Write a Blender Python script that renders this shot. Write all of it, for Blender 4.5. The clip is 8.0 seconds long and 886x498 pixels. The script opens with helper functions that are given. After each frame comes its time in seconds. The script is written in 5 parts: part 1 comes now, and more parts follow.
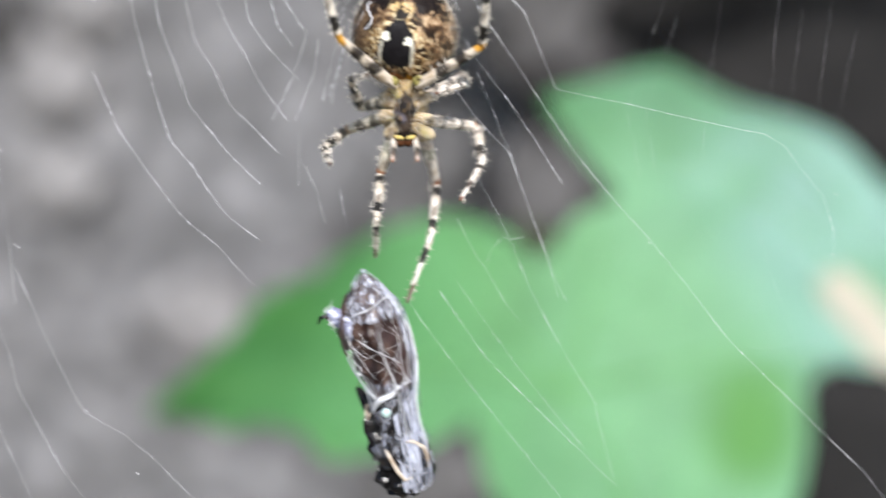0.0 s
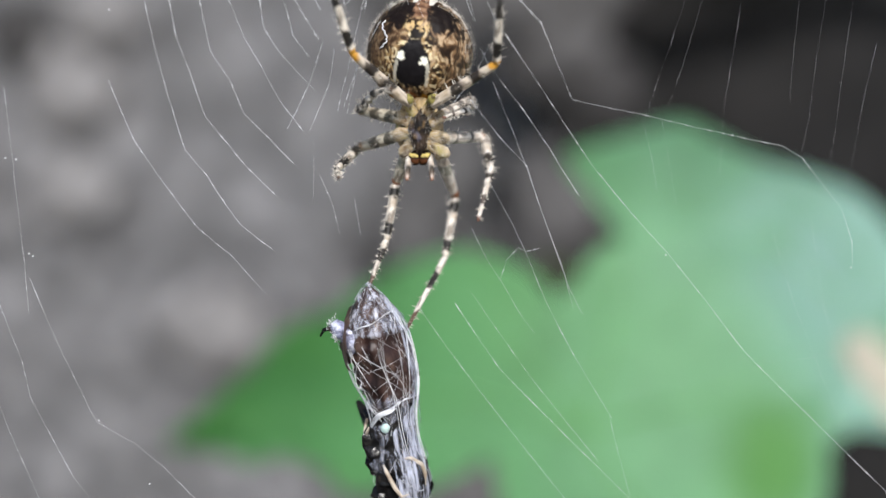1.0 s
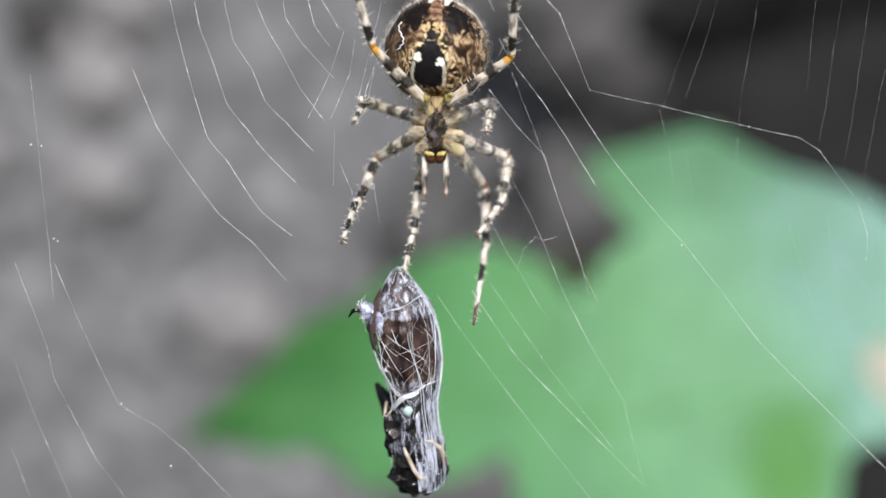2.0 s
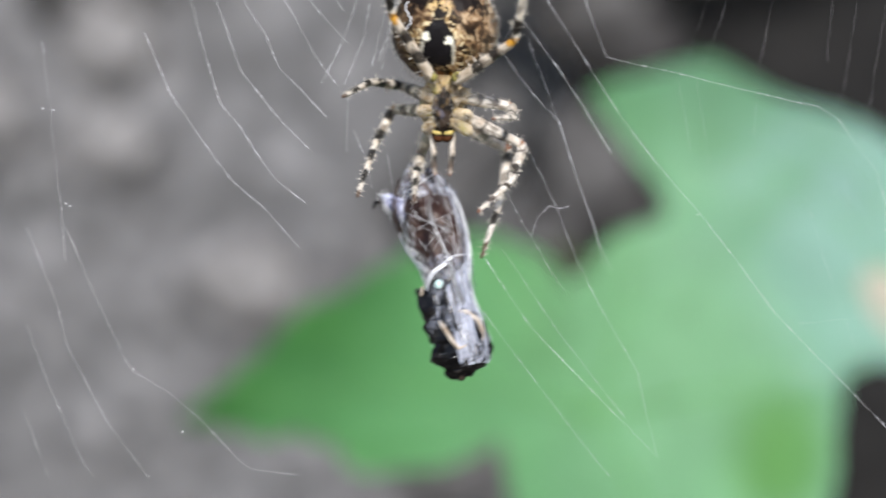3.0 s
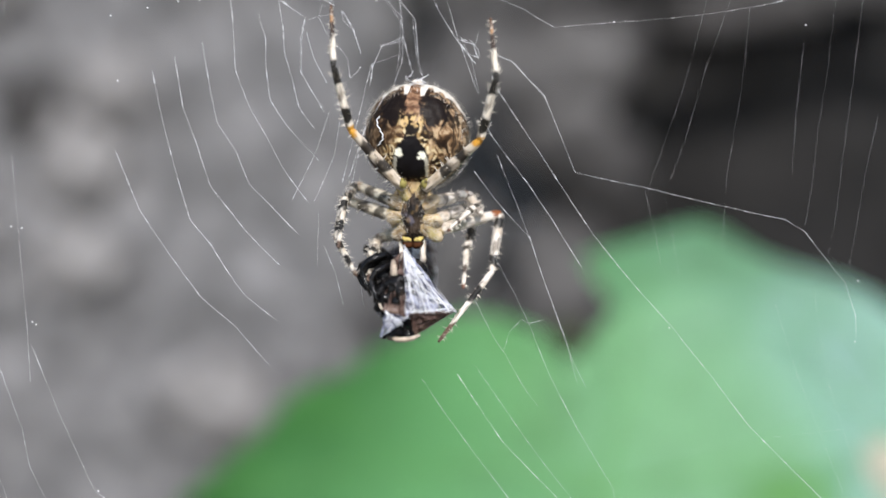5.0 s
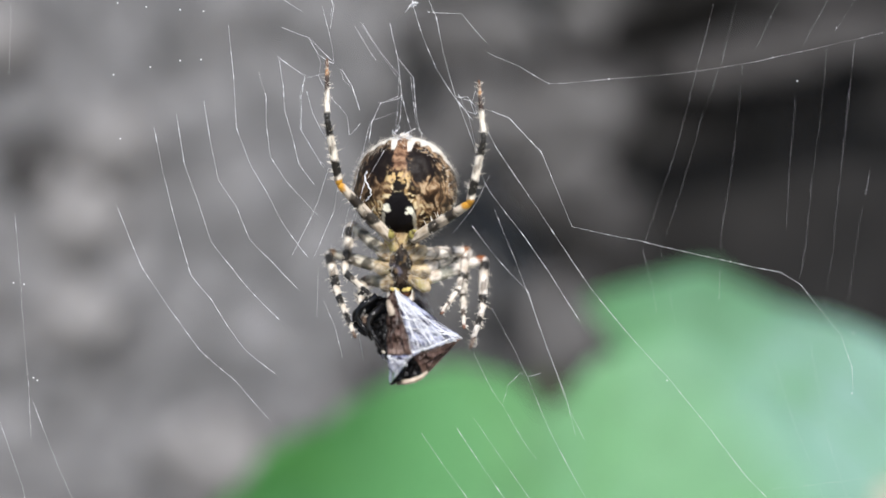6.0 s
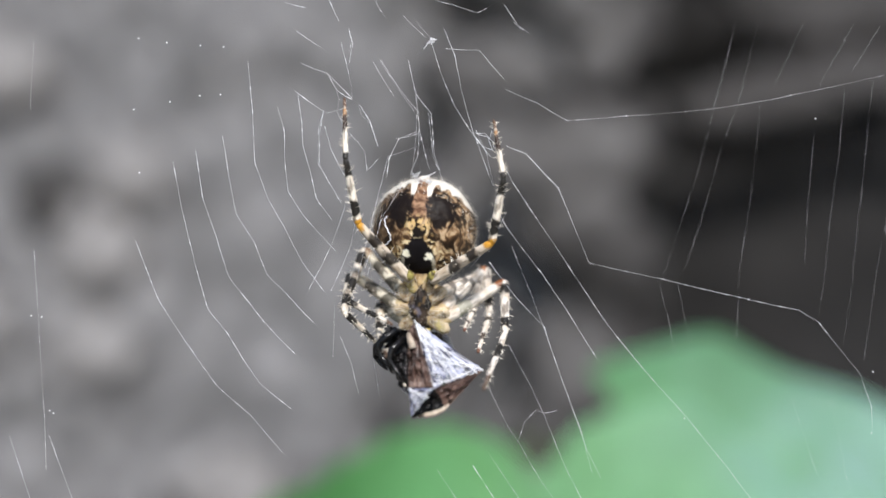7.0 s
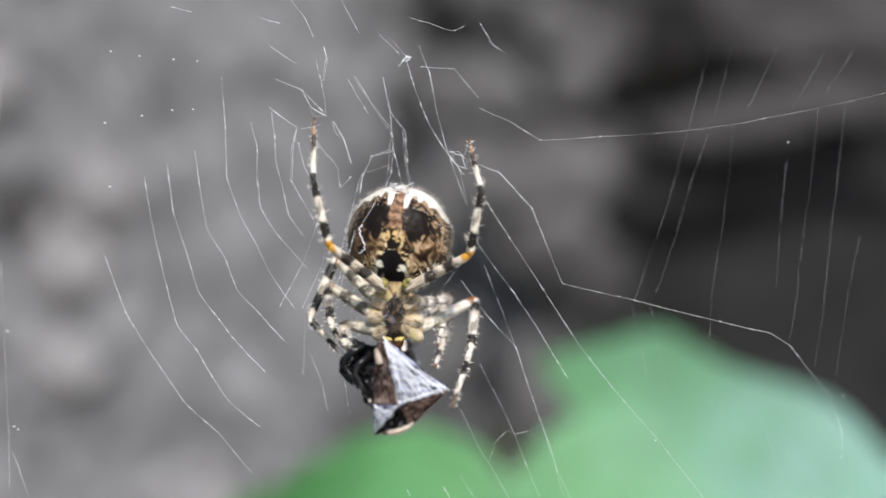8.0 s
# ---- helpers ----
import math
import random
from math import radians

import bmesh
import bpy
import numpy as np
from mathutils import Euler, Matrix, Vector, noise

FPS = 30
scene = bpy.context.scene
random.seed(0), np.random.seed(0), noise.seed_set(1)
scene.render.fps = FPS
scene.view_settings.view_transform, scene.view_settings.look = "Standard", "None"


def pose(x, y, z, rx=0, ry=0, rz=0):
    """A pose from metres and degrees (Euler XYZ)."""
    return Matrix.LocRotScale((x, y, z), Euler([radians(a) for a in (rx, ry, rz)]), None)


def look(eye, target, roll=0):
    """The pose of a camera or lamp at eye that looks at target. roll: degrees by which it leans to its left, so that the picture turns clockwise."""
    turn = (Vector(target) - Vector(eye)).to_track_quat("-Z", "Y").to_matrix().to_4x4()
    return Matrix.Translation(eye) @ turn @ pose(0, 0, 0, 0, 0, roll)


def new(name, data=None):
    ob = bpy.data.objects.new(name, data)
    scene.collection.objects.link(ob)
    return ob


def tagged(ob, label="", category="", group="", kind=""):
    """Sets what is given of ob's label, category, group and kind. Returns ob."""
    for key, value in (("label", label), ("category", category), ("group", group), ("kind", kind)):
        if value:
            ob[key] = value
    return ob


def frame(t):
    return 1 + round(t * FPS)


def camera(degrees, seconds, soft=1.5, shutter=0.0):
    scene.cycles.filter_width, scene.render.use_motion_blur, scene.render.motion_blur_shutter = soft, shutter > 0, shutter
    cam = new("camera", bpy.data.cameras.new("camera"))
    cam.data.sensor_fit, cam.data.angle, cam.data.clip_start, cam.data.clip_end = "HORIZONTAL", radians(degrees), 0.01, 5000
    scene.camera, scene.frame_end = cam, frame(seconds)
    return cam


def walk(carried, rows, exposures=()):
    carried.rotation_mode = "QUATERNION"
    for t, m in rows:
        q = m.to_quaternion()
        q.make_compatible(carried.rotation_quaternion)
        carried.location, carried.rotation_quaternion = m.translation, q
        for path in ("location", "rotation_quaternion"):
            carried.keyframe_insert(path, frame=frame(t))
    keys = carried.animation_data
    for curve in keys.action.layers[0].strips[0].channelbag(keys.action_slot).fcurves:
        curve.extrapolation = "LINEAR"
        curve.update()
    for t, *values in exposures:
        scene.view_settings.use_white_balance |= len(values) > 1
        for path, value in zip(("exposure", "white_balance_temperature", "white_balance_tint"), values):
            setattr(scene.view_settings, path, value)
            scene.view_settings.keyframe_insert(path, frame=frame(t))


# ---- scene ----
# Camera: held by hand close to the web, turning only.
cam = camera(40.0, 8.0, 1.5, 0.4)
PATH = [
    (0, pose(0, -0.09351, 0, 82.83, 0.21, -1.58)),
    (0.1, pose(0, -0.09359, 0, 82.55, 0.07, -2.49)),
    (0.2, pose(0, -0.09367, 0, 82.56, -0.03, -2.35)),
    (0.3, pose(0, -0.09375, 0, 81.97, -0.25, -1.59)),
    (0.4, pose(0, -0.09382, 0, 81.98, -0.07, -1.76)),
    (0.5, pose(0, -0.09390, 0, 82.30, 0.00, -1.70)),
    (0.6, pose(0, -0.09371, 0, 82.49, 0.08, -1.76)),
    (0.7, pose(0, -0.09352, 0, 83.21, -0.05, -1.39)),
    (0.8, pose(0, -0.09333, 0, 82.94, 0.11, -0.59)),
    (0.9, pose(0, -0.09314, 0, 83.17, 0.08, -0.47)),
    (1, pose(0, -0.09295, 0, 83.31, -0.01, -0.86)),
    (1.1, pose(0, -0.09306, 0, 83.45, -0.02, -0.80)),
    (1.2, pose(0, -0.09318, 0, 83.84, 0.07, -0.49)),
    (2.3, pose(0, -0.09441, 0, 82.20, -0.34, 0.05)),
    (2.4, pose(0, -0.09452, 0, 82.02, -0.08, -0.25)),
    (2.5, pose(0, -0.09463, 0, 81.91, 0.02, -0.51)),
    (2.6, pose(0, -0.09439, 0, 81.69, -0.27, -0.58)),
    (2.7, pose(0, -0.09415, 0, 81.63, -0.36, -0.32)),
    (2.8, pose(0, -0.09391, 0, 81.66, -0.47, 0.01)),
    (2.9, pose(0, -0.09367, 0, 81.37, -0.61, 0.13)),
    (3, pose(0, -0.09343, 0, 81.26, -0.69, 0.73)),
    (3.1, pose(0, -0.09326, 0, 81.55, -0.59, 1.64)),
    (3.2, pose(0, -0.09310, 0, 81.94, -0.64, 1.58)),
    (3.3, pose(0, -0.09294, 0, 82.78, -0.27, 1.46)),
    (3.4, pose(0, -0.09278, 0, 82.99, -0.42, 1.73)),
    (3.5, pose(0, -0.09262, 0, 83.56, -0.40, 1.41)),
    (3.6, pose(0, -0.09252, 0, 83.72, -0.30, 1.62)),
    (3.7, pose(0, -0.09242, 0, 84.25, -0.63, 1.28)),
    (3.8, pose(0, -0.09232, 0, 85.01, -0.53, 1.22)),
    (3.9, pose(0, -0.09222, 0, 85.20, -0.53, 0.64)),
    (4, pose(0, -0.09212, 0, 85.71, -0.44, 0.37)),
    (4.1, pose(0, -0.09222, 0, 85.57, -0.78, 0.16)),
    (4.2, pose(0, -0.09231, 0, 86.07, -0.62, -0.09)),
    (5.3, pose(0, -0.09336, 0, 87.16, -0.39, -0.71)),
    (5.4, pose(0, -0.09345, 0, 87.52, -0.59, -0.42)),
    (5.5, pose(0, -0.09355, 0, 87.71, -0.32, -0.80)),
    (5.6, pose(0, -0.09363, 0, 88.07, -0.27, -0.95)),
    (5.7, pose(0, -0.09371, 0, 88.97, -0.23, -1.23)),
    (5.8, pose(0, -0.09379, 0, 88.93, -0.18, -1.17)),
    (5.9, pose(0, -0.09387, 0, 89.31, -0.28, -0.66)),
    (6, pose(0, -0.09395, 0, 89.24, -0.09, -0.74)),
    (6.1, pose(0, -0.09387, 0, 89.58, -0.34, -0.76)),
    (6.2, pose(0, -0.09380, 0, 89.56, -0.51, -0.71)),
    (6.3, pose(0, -0.09372, 0, 89.69, -0.38, -0.26)),
    (6.4, pose(0, -0.09364, 0, 89.93, -0.19, 0.03)),
    (6.5, pose(0, -0.09357, 0, 89.99, 0.00, 0.01)),
    (6.6, pose(0, -0.09364, 0, 90.38, -0.06, 0.18)),
    (6.7, pose(0, -0.09371, 0, 90.53, -0.10, 0.57)),
    (6.8, pose(0, -0.09379, 0, 90.78, -0.34, 0.73)),
    (6.9, pose(0, -0.09386, 0, 91.06, -0.43, 0.26)),
    (7, pose(0, -0.09393, 0, 90.91, -0.46, 0.05)),
    (7.2, pose(0, -0.09327, 0, 91.35, -0.11, 0.16)),
    (7.3, pose(0, -0.09293, 0, 91.21, -0.14, -0.19)),
    (7.4, pose(0, -0.09260, 0, 91.09, 0.42, -0.76)),
    (7.5, pose(0, -0.09226, 0, 91.01, 0.37, -1.40)),
    (7.6, pose(0, -0.09251, 0, 91.69, 0.23, -0.91)),
    (7.7, pose(0, -0.09275, 0, 91.48, -0.53, -0.05)),
    (7.8, pose(0, -0.09299, 0, 91.45, -0.90, 0.32)),
    (7.9, pose(0, -0.09323, 0, 91.81, -0.94, -0.55)),
    (8, pose(0, -0.09347, 0, 91.81, -1.15, -1.26)),
]
walk(cam, PATH, [(0.0, 0.93), (0.3, 0.75), (0.5, 0.68), (1.0, 0.5), (2.5, 0.65), (3.5, 0.6), (5.5, 0.65), (8.0, 0.65)])
cam.data.dof.use_dof = True
cam.data.dof.focus_distance = 0.0943
cam.data.dof.aperture_fstop = 10.5

# Light: a bright overcast sky and a very soft sun from above, behind the camera.
world = bpy.data.worlds.new("sky")
scene.world = world
world.use_nodes = True
wn = world.node_tree
sky = wn.nodes.new("ShaderNodeTexSky")
sky.sky_type = "NISHITA"
sky.sun_disc = False
sky.sun_elevation, sky.sun_rotation = radians(39), radians(168)
wn.links.new(sky.outputs[0], wn.nodes["Background"].inputs[0])
wn.nodes["Background"].inputs[1].default_value = 0.11
sun_data = bpy.data.lights.new("sun", "SUN")
sun_data.energy, sun_data.angle, sun_data.color = 2.9, radians(5), (1.0, 0.97, 0.95)
sun = new("sun", sun_data)
sun.matrix_world = look((0.4, -1.9, 1.6), (0, 0, 0))

MM = 0.001


# ---------- materials ----------
def material(name, rough=0.5, bump=0.0, scale=800.0, sheen=0.0, **inputs):
    """A principled material; returns (material, nodes, links, shader)."""
    m = bpy.data.materials.new(name)
    m.use_nodes = True
    nodes, links = m.node_tree.nodes, m.node_tree.links
    sh = nodes["Principled BSDF"]
    sh.inputs["Roughness"].default_value = rough
    if bump:
        co = nodes.new("ShaderNodeTexCoord")
        tex = nodes.new("ShaderNodeTexNoise")
        tex.inputs["Scale"].default_value = scale
        tex.inputs["Detail"].default_value = 6
        b = nodes.new("ShaderNodeBump")
        b.inputs["Strength"].default_value = bump
        b.inputs["Distance"].default_value = 0.3 / scale
        links.new(co.outputs["Object"], tex.inputs["Vector"])
        links.new(tex.outputs["Fac"], b.inputs["Height"])
        links.new(b.outputs["Normal"], sh.inputs["Normal"])
    for key, value in inputs.items():
        sh.inputs[key].default_value = value
    return m, nodes, links, sh


def noisy(name, colours, scale, rough=0.5, bump=0.0, bump_scale=800.0, drawn=1.0, **inputs):
    """Colours mixed by a two-scale noise in object space, drawn out along z where drawn is below 1."""
    m, nodes, links, sh = material(name, rough, bump, bump_scale, **inputs)
    co = nodes.new("ShaderNodeTexCoord")
    tex = nodes.new("ShaderNodeTexNoise")
    tex.inputs["Scale"].default_value = scale
    tex.inputs["Detail"].default_value = 8
    tex.inputs["Roughness"].default_value = 0.6
    ramp = nodes.new("ShaderNodeValToRGB")
    e = ramp.color_ramp.elements
    while len(e) < len(colours):
        e.new(0.5)
    for i, (pos, c) in enumerate(colours):
        e[i].position, e[i].color = pos, (*c, 1)
    mp = nodes.new("ShaderNodeMapping")
    mp.inputs["Scale"].default_value = (1.0, 1.0, drawn)
    links.new(co.outputs["Object"], mp.inputs["Vector"])
    links.new(mp.outputs["Vector"], tex.inputs["Vector"])
    links.new(tex.outputs["Fac"], ramp.inputs["Fac"])
    links.new(ramp.outputs["Color"], sh.inputs["Base Color"])
    return m


def painted(name, rough, grain, scale, bump, **inputs):
    """Base colour from the mesh's own pigment attribute, with a fine grain over it."""
    m, nodes, links, sh = material(name, rough, bump, scale, **inputs)
    at = nodes.new("ShaderNodeAttribute")
    at.attribute_name = "pigment"
    co = nodes.new("ShaderNodeTexCoord")
    tex = nodes.new("ShaderNodeTexNoise")
    tex.inputs["Scale"].default_value = scale
    tex.inputs["Detail"].default_value = 5
    span = nodes.new("ShaderNodeMapRange")
    span.inputs["To Min"].default_value = 1 - grain
    span.inputs["To Max"].default_value = 1 + grain
    mul = nodes.new("ShaderNodeVectorMath")
    mul.operation = "MULTIPLY"
    links.new(co.outputs["Object"], tex.inputs["Vector"])
    links.new(tex.outputs["Fac"], span.inputs["Value"])
    links.new(at.outputs["Color"], mul.inputs[0])
    links.new(span.outputs["Result"], mul.inputs[1])
    links.new(mul.outputs["Vector"], sh.inputs["Base Color"])
    return m


M_STONE = noisy("grey_stone", [(0.34, (0.056, 0.0545, 0.0552)), (0.5, (0.122, 0.120, 0.122)), (0.63, (0.245, 0.240, 0.244))], 58, 0.9, 0.6, 60)
M_PALE = noisy("pale_stone", [(0.32, (0.13, 0.123, 0.121)), (0.5, (0.20, 0.192, 0.189)), (0.68, (0.28, 0.27, 0.267))], 70, 0.85, 0.4, 200)
# Near-black: the shade of the recess is put into this earth's base colour.
M_DARK = noisy("shaded_earth", [(0.36, (0.0052, 0.0048, 0.0045)), (0.50, (0.0088, 0.0081, 0.0078)), (0.64, (0.0150, 0.0139, 0.0134))], 22, 0.95, 0.8, 40)
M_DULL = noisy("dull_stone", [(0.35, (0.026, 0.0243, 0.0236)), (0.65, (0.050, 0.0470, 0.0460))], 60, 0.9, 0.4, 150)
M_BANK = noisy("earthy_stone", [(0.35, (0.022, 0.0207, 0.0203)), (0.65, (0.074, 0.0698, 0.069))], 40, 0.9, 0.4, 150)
# M_EDGE is a half-shade tone for the stones added along the wall's edge.
M_EDGE = noisy("half_shade_stone", [(0.32, (0.03, 0.028, 0.028)), (0.5, (0.082, 0.078, 0.077)), (0.7, (0.14, 0.135, 0.133))], 50, 0.9, 0.4, 90)
M_GROUND = noisy("soil", [(0.3, (0.05, 0.045, 0.04)), (0.7, (0.14, 0.13, 0.11))], 20, 0.95, 0.5, 60)
M_VEIN = noisy("leaf_vein", [(0.3, (0.10, 0.30, 0.07)), (0.7, (0.16, 0.38, 0.13))], 120, 0.5)
M_CREAM = noisy("dry_leaf_patch", [(0.3, (0.58, 0.53, 0.42)), (0.7, (0.74, 0.70, 0.58))], 90, 0.7)
M_WITHER = noisy("withered_leaf", [(0.3, (0.022, 0.035, 0.008)), (0.7, (0.075, 0.09, 0.03))], 120, 0.7)
M_LEAF = painted("leaf_green", 0.6, 0.22, 80, 0.2, **{"Specular IOR Level": 0.28})
M_BODY = painted("spider_cuticle", 0.5, 0.35, 1500, 0.45, **{"Specular IOR Level": 0.13})
M_LEG = painted("leg_cuticle", 0.45, 0.35, 2200, 0.35, **{"Specular IOR Level": 0.3})
M_HAIR = noisy("pale_hair", [(0.3, (0.48, 0.42, 0.34)), (0.7, (0.86, 0.81, 0.72))], 900, 0.5)
M_SILK = noisy("silk", [(0.3, (0.70, 0.71, 0.74)), (0.7, (0.9, 0.9, 0.92))], 500, 0.3)
M_BEAD = noisy("silk_droplet", [(0.3, (0.8, 0.8, 0.82)), (0.7, (0.95, 0.95, 0.95))], 500, 0.15)
M_WING = noisy("wing_brown", [(0.32, (0.006, 0.003, 0.003)), (0.52, (0.032, 0.016, 0.013)), (0.72, (0.12, 0.075, 0.058))], 900, 0.33, 0.7, 1300, 0.3, **{"Specular IOR Level": 0.25})
M_FOLD = noisy("wing_fold", [(0.32, (0.016, 0.009, 0.008)), (0.48, (0.115, 0.066, 0.052)), (0.68, (0.30, 0.205, 0.16))], 520, 0.38, 0.5, 1100)
M_BLACK = noisy("black_chitin", [(0.35, (0.0025, 0.0025, 0.003)), (0.62, (0.010, 0.009, 0.009)), (0.80, (0.07, 0.05, 0.036))], 900, 0.2, 0.45, 1600, **{"Specular IOR Level": 0.26})


def film_material(name, thin, FILM, tone):
    """Thin silk film: white streaky strands with gaps between them."""
    m, nodes, links, sh = material(name, 0.3)
    sh.inputs["Base Color"].default_value = tone
    co = nodes.new("ShaderNodeTexCoord")
    mp = nodes.new("ShaderNodeMapping")
    mp.inputs["Scale"].default_value = (1.0, 1.0, 0.13)
    mp.inputs["Rotation"].default_value = (0.12, 0.1, 0.2)
    tex = nodes.new("ShaderNodeTexNoise")
    tex.inputs["Scale"].default_value = 2300
    tex.inputs["Detail"].default_value = 6
    tex.inputs["Roughness"].default_value = 0.7
    ramp = nodes.new("ShaderNodeMapRange")
    ramp.inputs["From Min"].default_value = 0.43
    ramp.inputs["From Max"].default_value = 0.68
    ramp.inputs["To Min"].default_value = thin
    ramp.inputs["To Max"].default_value = FILM
    links.new(co.outputs["Object"], mp.inputs["Vector"])
    links.new(mp.outputs["Vector"], tex.inputs["Vector"])
    links.new(tex.outputs["Fac"], ramp.inputs["Value"])
    links.new(ramp.outputs["Result"], sh.inputs["Alpha"])
    return m


M_FILM = film_material("silk_film", 0.0, 0.4, (0.68, 0.70, 0.82, 1))
M_CAP = film_material("silk_wisps", 0.0, 0.8, (0.66, 0.68, 0.78, 1))
M_VEIL = film_material("silk_veil", 0.0, 1.0, (0.74, 0.77, 0.90, 1))


def sheet_material():
    """Creased silk skin: bluish white with darker and thinner streaks."""
    m, nodes, links, sh = material("silk_sheet", 0.22, 0.5, 1600)
    co = nodes.new("ShaderNodeTexCoord")
    for key, stretch, spin, stops in (("Base Color", (1.0, 0.35, 1.0), (0.4, 0.2, 0.9), ((0.37, (0.09, 0.085, 0.12)), (0.48, (0.29, 0.30, 0.43)), (0.61, (0.66, 0.69, 0.86)))), ("Alpha", (0.4, 1.0, 1.0), (0.2, 0.7, 0.3), ((0.36, (0.15,) * 3), (0.47, (0.85,) * 3), (0.58, (1.0,) * 3)))):
        mp = nodes.new("ShaderNodeMapping")
        mp.inputs["Scale"].default_value = stretch
        mp.inputs["Rotation"].default_value = spin
        tex = nodes.new("ShaderNodeTexNoise")
        tex.inputs["Scale"].default_value = 1350
        tex.inputs["Detail"].default_value = 7
        tex.inputs["Roughness"].default_value = 0.65
        ramp = nodes.new("ShaderNodeValToRGB")
        e = ramp.color_ramp.elements
        e.new(0.5)
        for k, (pos, c) in enumerate(stops):
            e[k].position, e[k].color = pos, (*c, 1)
        links.new(co.outputs["Object"], mp.inputs["Vector"])
        links.new(mp.outputs["Vector"], tex.inputs["Vector"])
        links.new(tex.outputs["Fac"], ramp.inputs["Fac"])
        links.new(ramp.outputs["Color"], sh.inputs[key])
    return m


M_SHEET = sheet_material()
M_TAN = noisy("tan_chitin", [(0.35, (0.30, 0.22, 0.15)), (0.65, (0.66, 0.58, 0.48))], 700, 0.4, 0.3, 1500)
M_MINT = noisy("pale_green_chitin", [(0.3, (0.40, 0.56, 0.52)), (0.7, (0.55, 0.70, 0.66))], 900, 0.3)


# ---------- mesh helpers ----------
def part(name, bm, material, parent=None, label="", smooth=True):
    """Links a bmesh as one mesh object, under a parent when one is given."""
    me = bpy.data.meshes.new(name)
    bmesh.ops.recalc_face_normals(bm, faces=bm.faces)
    bm.to_mesh(me)
    bm.free()
    for m in (material if isinstance(material, (list, tuple)) else [material]):
        me.materials.append(m)
    if smooth:
        for p in me.polygons:
            p.use_smooth = True
    ob = new(name, me)
    ob.parent = parent
    if label:
        tagged(ob, label)
    return ob


def pigment(ob, colour):
    """Gives each vertex of ob a colour from colour(co, normal)."""
    me = ob.data
    at = me.color_attributes.new("pigment", "FLOAT_COLOR", "POINT")
    for i, v in enumerate(me.vertices):
        at.data[i].color = (*colour(v.co, v.normal), 1)


def tube(bm, points, radii, sides=6, slot=0):
    """A closed tube through the points."""
    rings = []
    pts = [Vector(p) for p in points]
    for i, p in enumerate(pts):
        d = (pts[min(i + 1, len(pts) - 1)] - pts[max(i - 1, 0)]).normalized()
        a = d.cross(Vector((0.31, 0.87, 0.38))).normalized()
        b = d.cross(a)
        r = radii[i] if isinstance(radii, (list, tuple)) else radii
        rings.append([bm.verts.new(p + r * (math.cos(k) * a + math.sin(k) * b)) for k in [2 * math.pi * j / sides for j in range(sides)]])
    for r0, r1 in zip(rings, rings[1:]):
        for j in range(sides):
            f = bm.faces.new((r0[j], r0[(j + 1) % sides], r1[(j + 1) % sides], r1[j]))
            f.material_index = slot
    for r in (rings[0][::-1], rings[-1]):
        f = bm.faces.new(r)
        f.material_index = slot


def spike(bm, base, tip, r, slot=0):
    """A three-sided bristle."""
    base, tip = Vector(base), Vector(tip)
    d = (tip - base).normalized()
    a = d.cross(Vector((0.31, 0.57, 0.76))).normalized()
    b = d.cross(a)
    ring = [bm.verts.new(base + r * (math.cos(k) * a + math.sin(k) * b)) for k in (0, 2.1, 4.2)]
    top = bm.verts.new(tip)
    for j in range(3):
        f = bm.faces.new((ring[j], ring[(j + 1) % 3], top))
        f.material_index = slot


def egg(bm, centre, size, seg=24, rings=16, lump=0.0, freq=2.0, seed=0.0):
    """An ellipsoid with a lumpy skin."""
    made = bmesh.ops.create_uvsphere(bm, u_segments=seg, v_segments=rings, radius=1)["verts"]
    for v in made:
        n = v.co.copy()
        k = 1 + lump * noise.noise(n * freq + Vector((seed, seed, seed)))
        v.co = Vector(centre) + Vector((n.x * size[0], n.y * size[1], n.z * size[2])) * k
    return made


def soft(a, b, x):
    x = max(0.0, min(1.0, (x - a) / (b - a)))
    return x * x * (3 - 2 * x)


def mix(a, b, k):
    return tuple(p + (q - p) * k for p, q in zip(a, b))


# ---------- setting ----------
def slant(z):
    """How far the wall's broken edge leans to the right at height z."""
    return 0.28 * (max(0.0, z) - 0.20) if z < 0.20 else 0.42 * (min(0.38, z) - 0.20)


def rock_face(name, x0, x1, z0, z1, y, nx, nz, rough, freq, edge):
    """A thick rough face, seen from -y, with a ragged right edge."""
    bm = bmesh.new()
    grid = []
    for j in range(nz + 1):
        row = []
        for i in range(nx + 1):
            u, w = i / nx, j / nz
            z = z0 + (z1 - z0) * w
            x = x0 + (x1 - x0) * u
            x += edge * u * noise.noise(Vector((3.1, z * 13, 0.4)))
            if edge:
                x += u * slant(z)
            d = rough * noise.fractal(Vector((x * freq, 1.7, z * freq)), 0.8, 2.1, 5)
            row.append(bm.verts.new((x, y + d + (0.12 * soft(0.93, 1.0, u) if edge else 0), z)))
        grid.append(row)
    for j in range(nz):
        for i in range(nx):
            bm.faces.new((grid[j][i], grid[j][i + 1], grid[j + 1][i + 1], grid[j + 1][i]))
    back = bmesh.ops.extrude_face_region(bm, geom=bm.faces[:])["geom"]
    for v in back:
        if isinstance(v, bmesh.types.BMVert):
            v.co.y = y + 0.25
    return bm


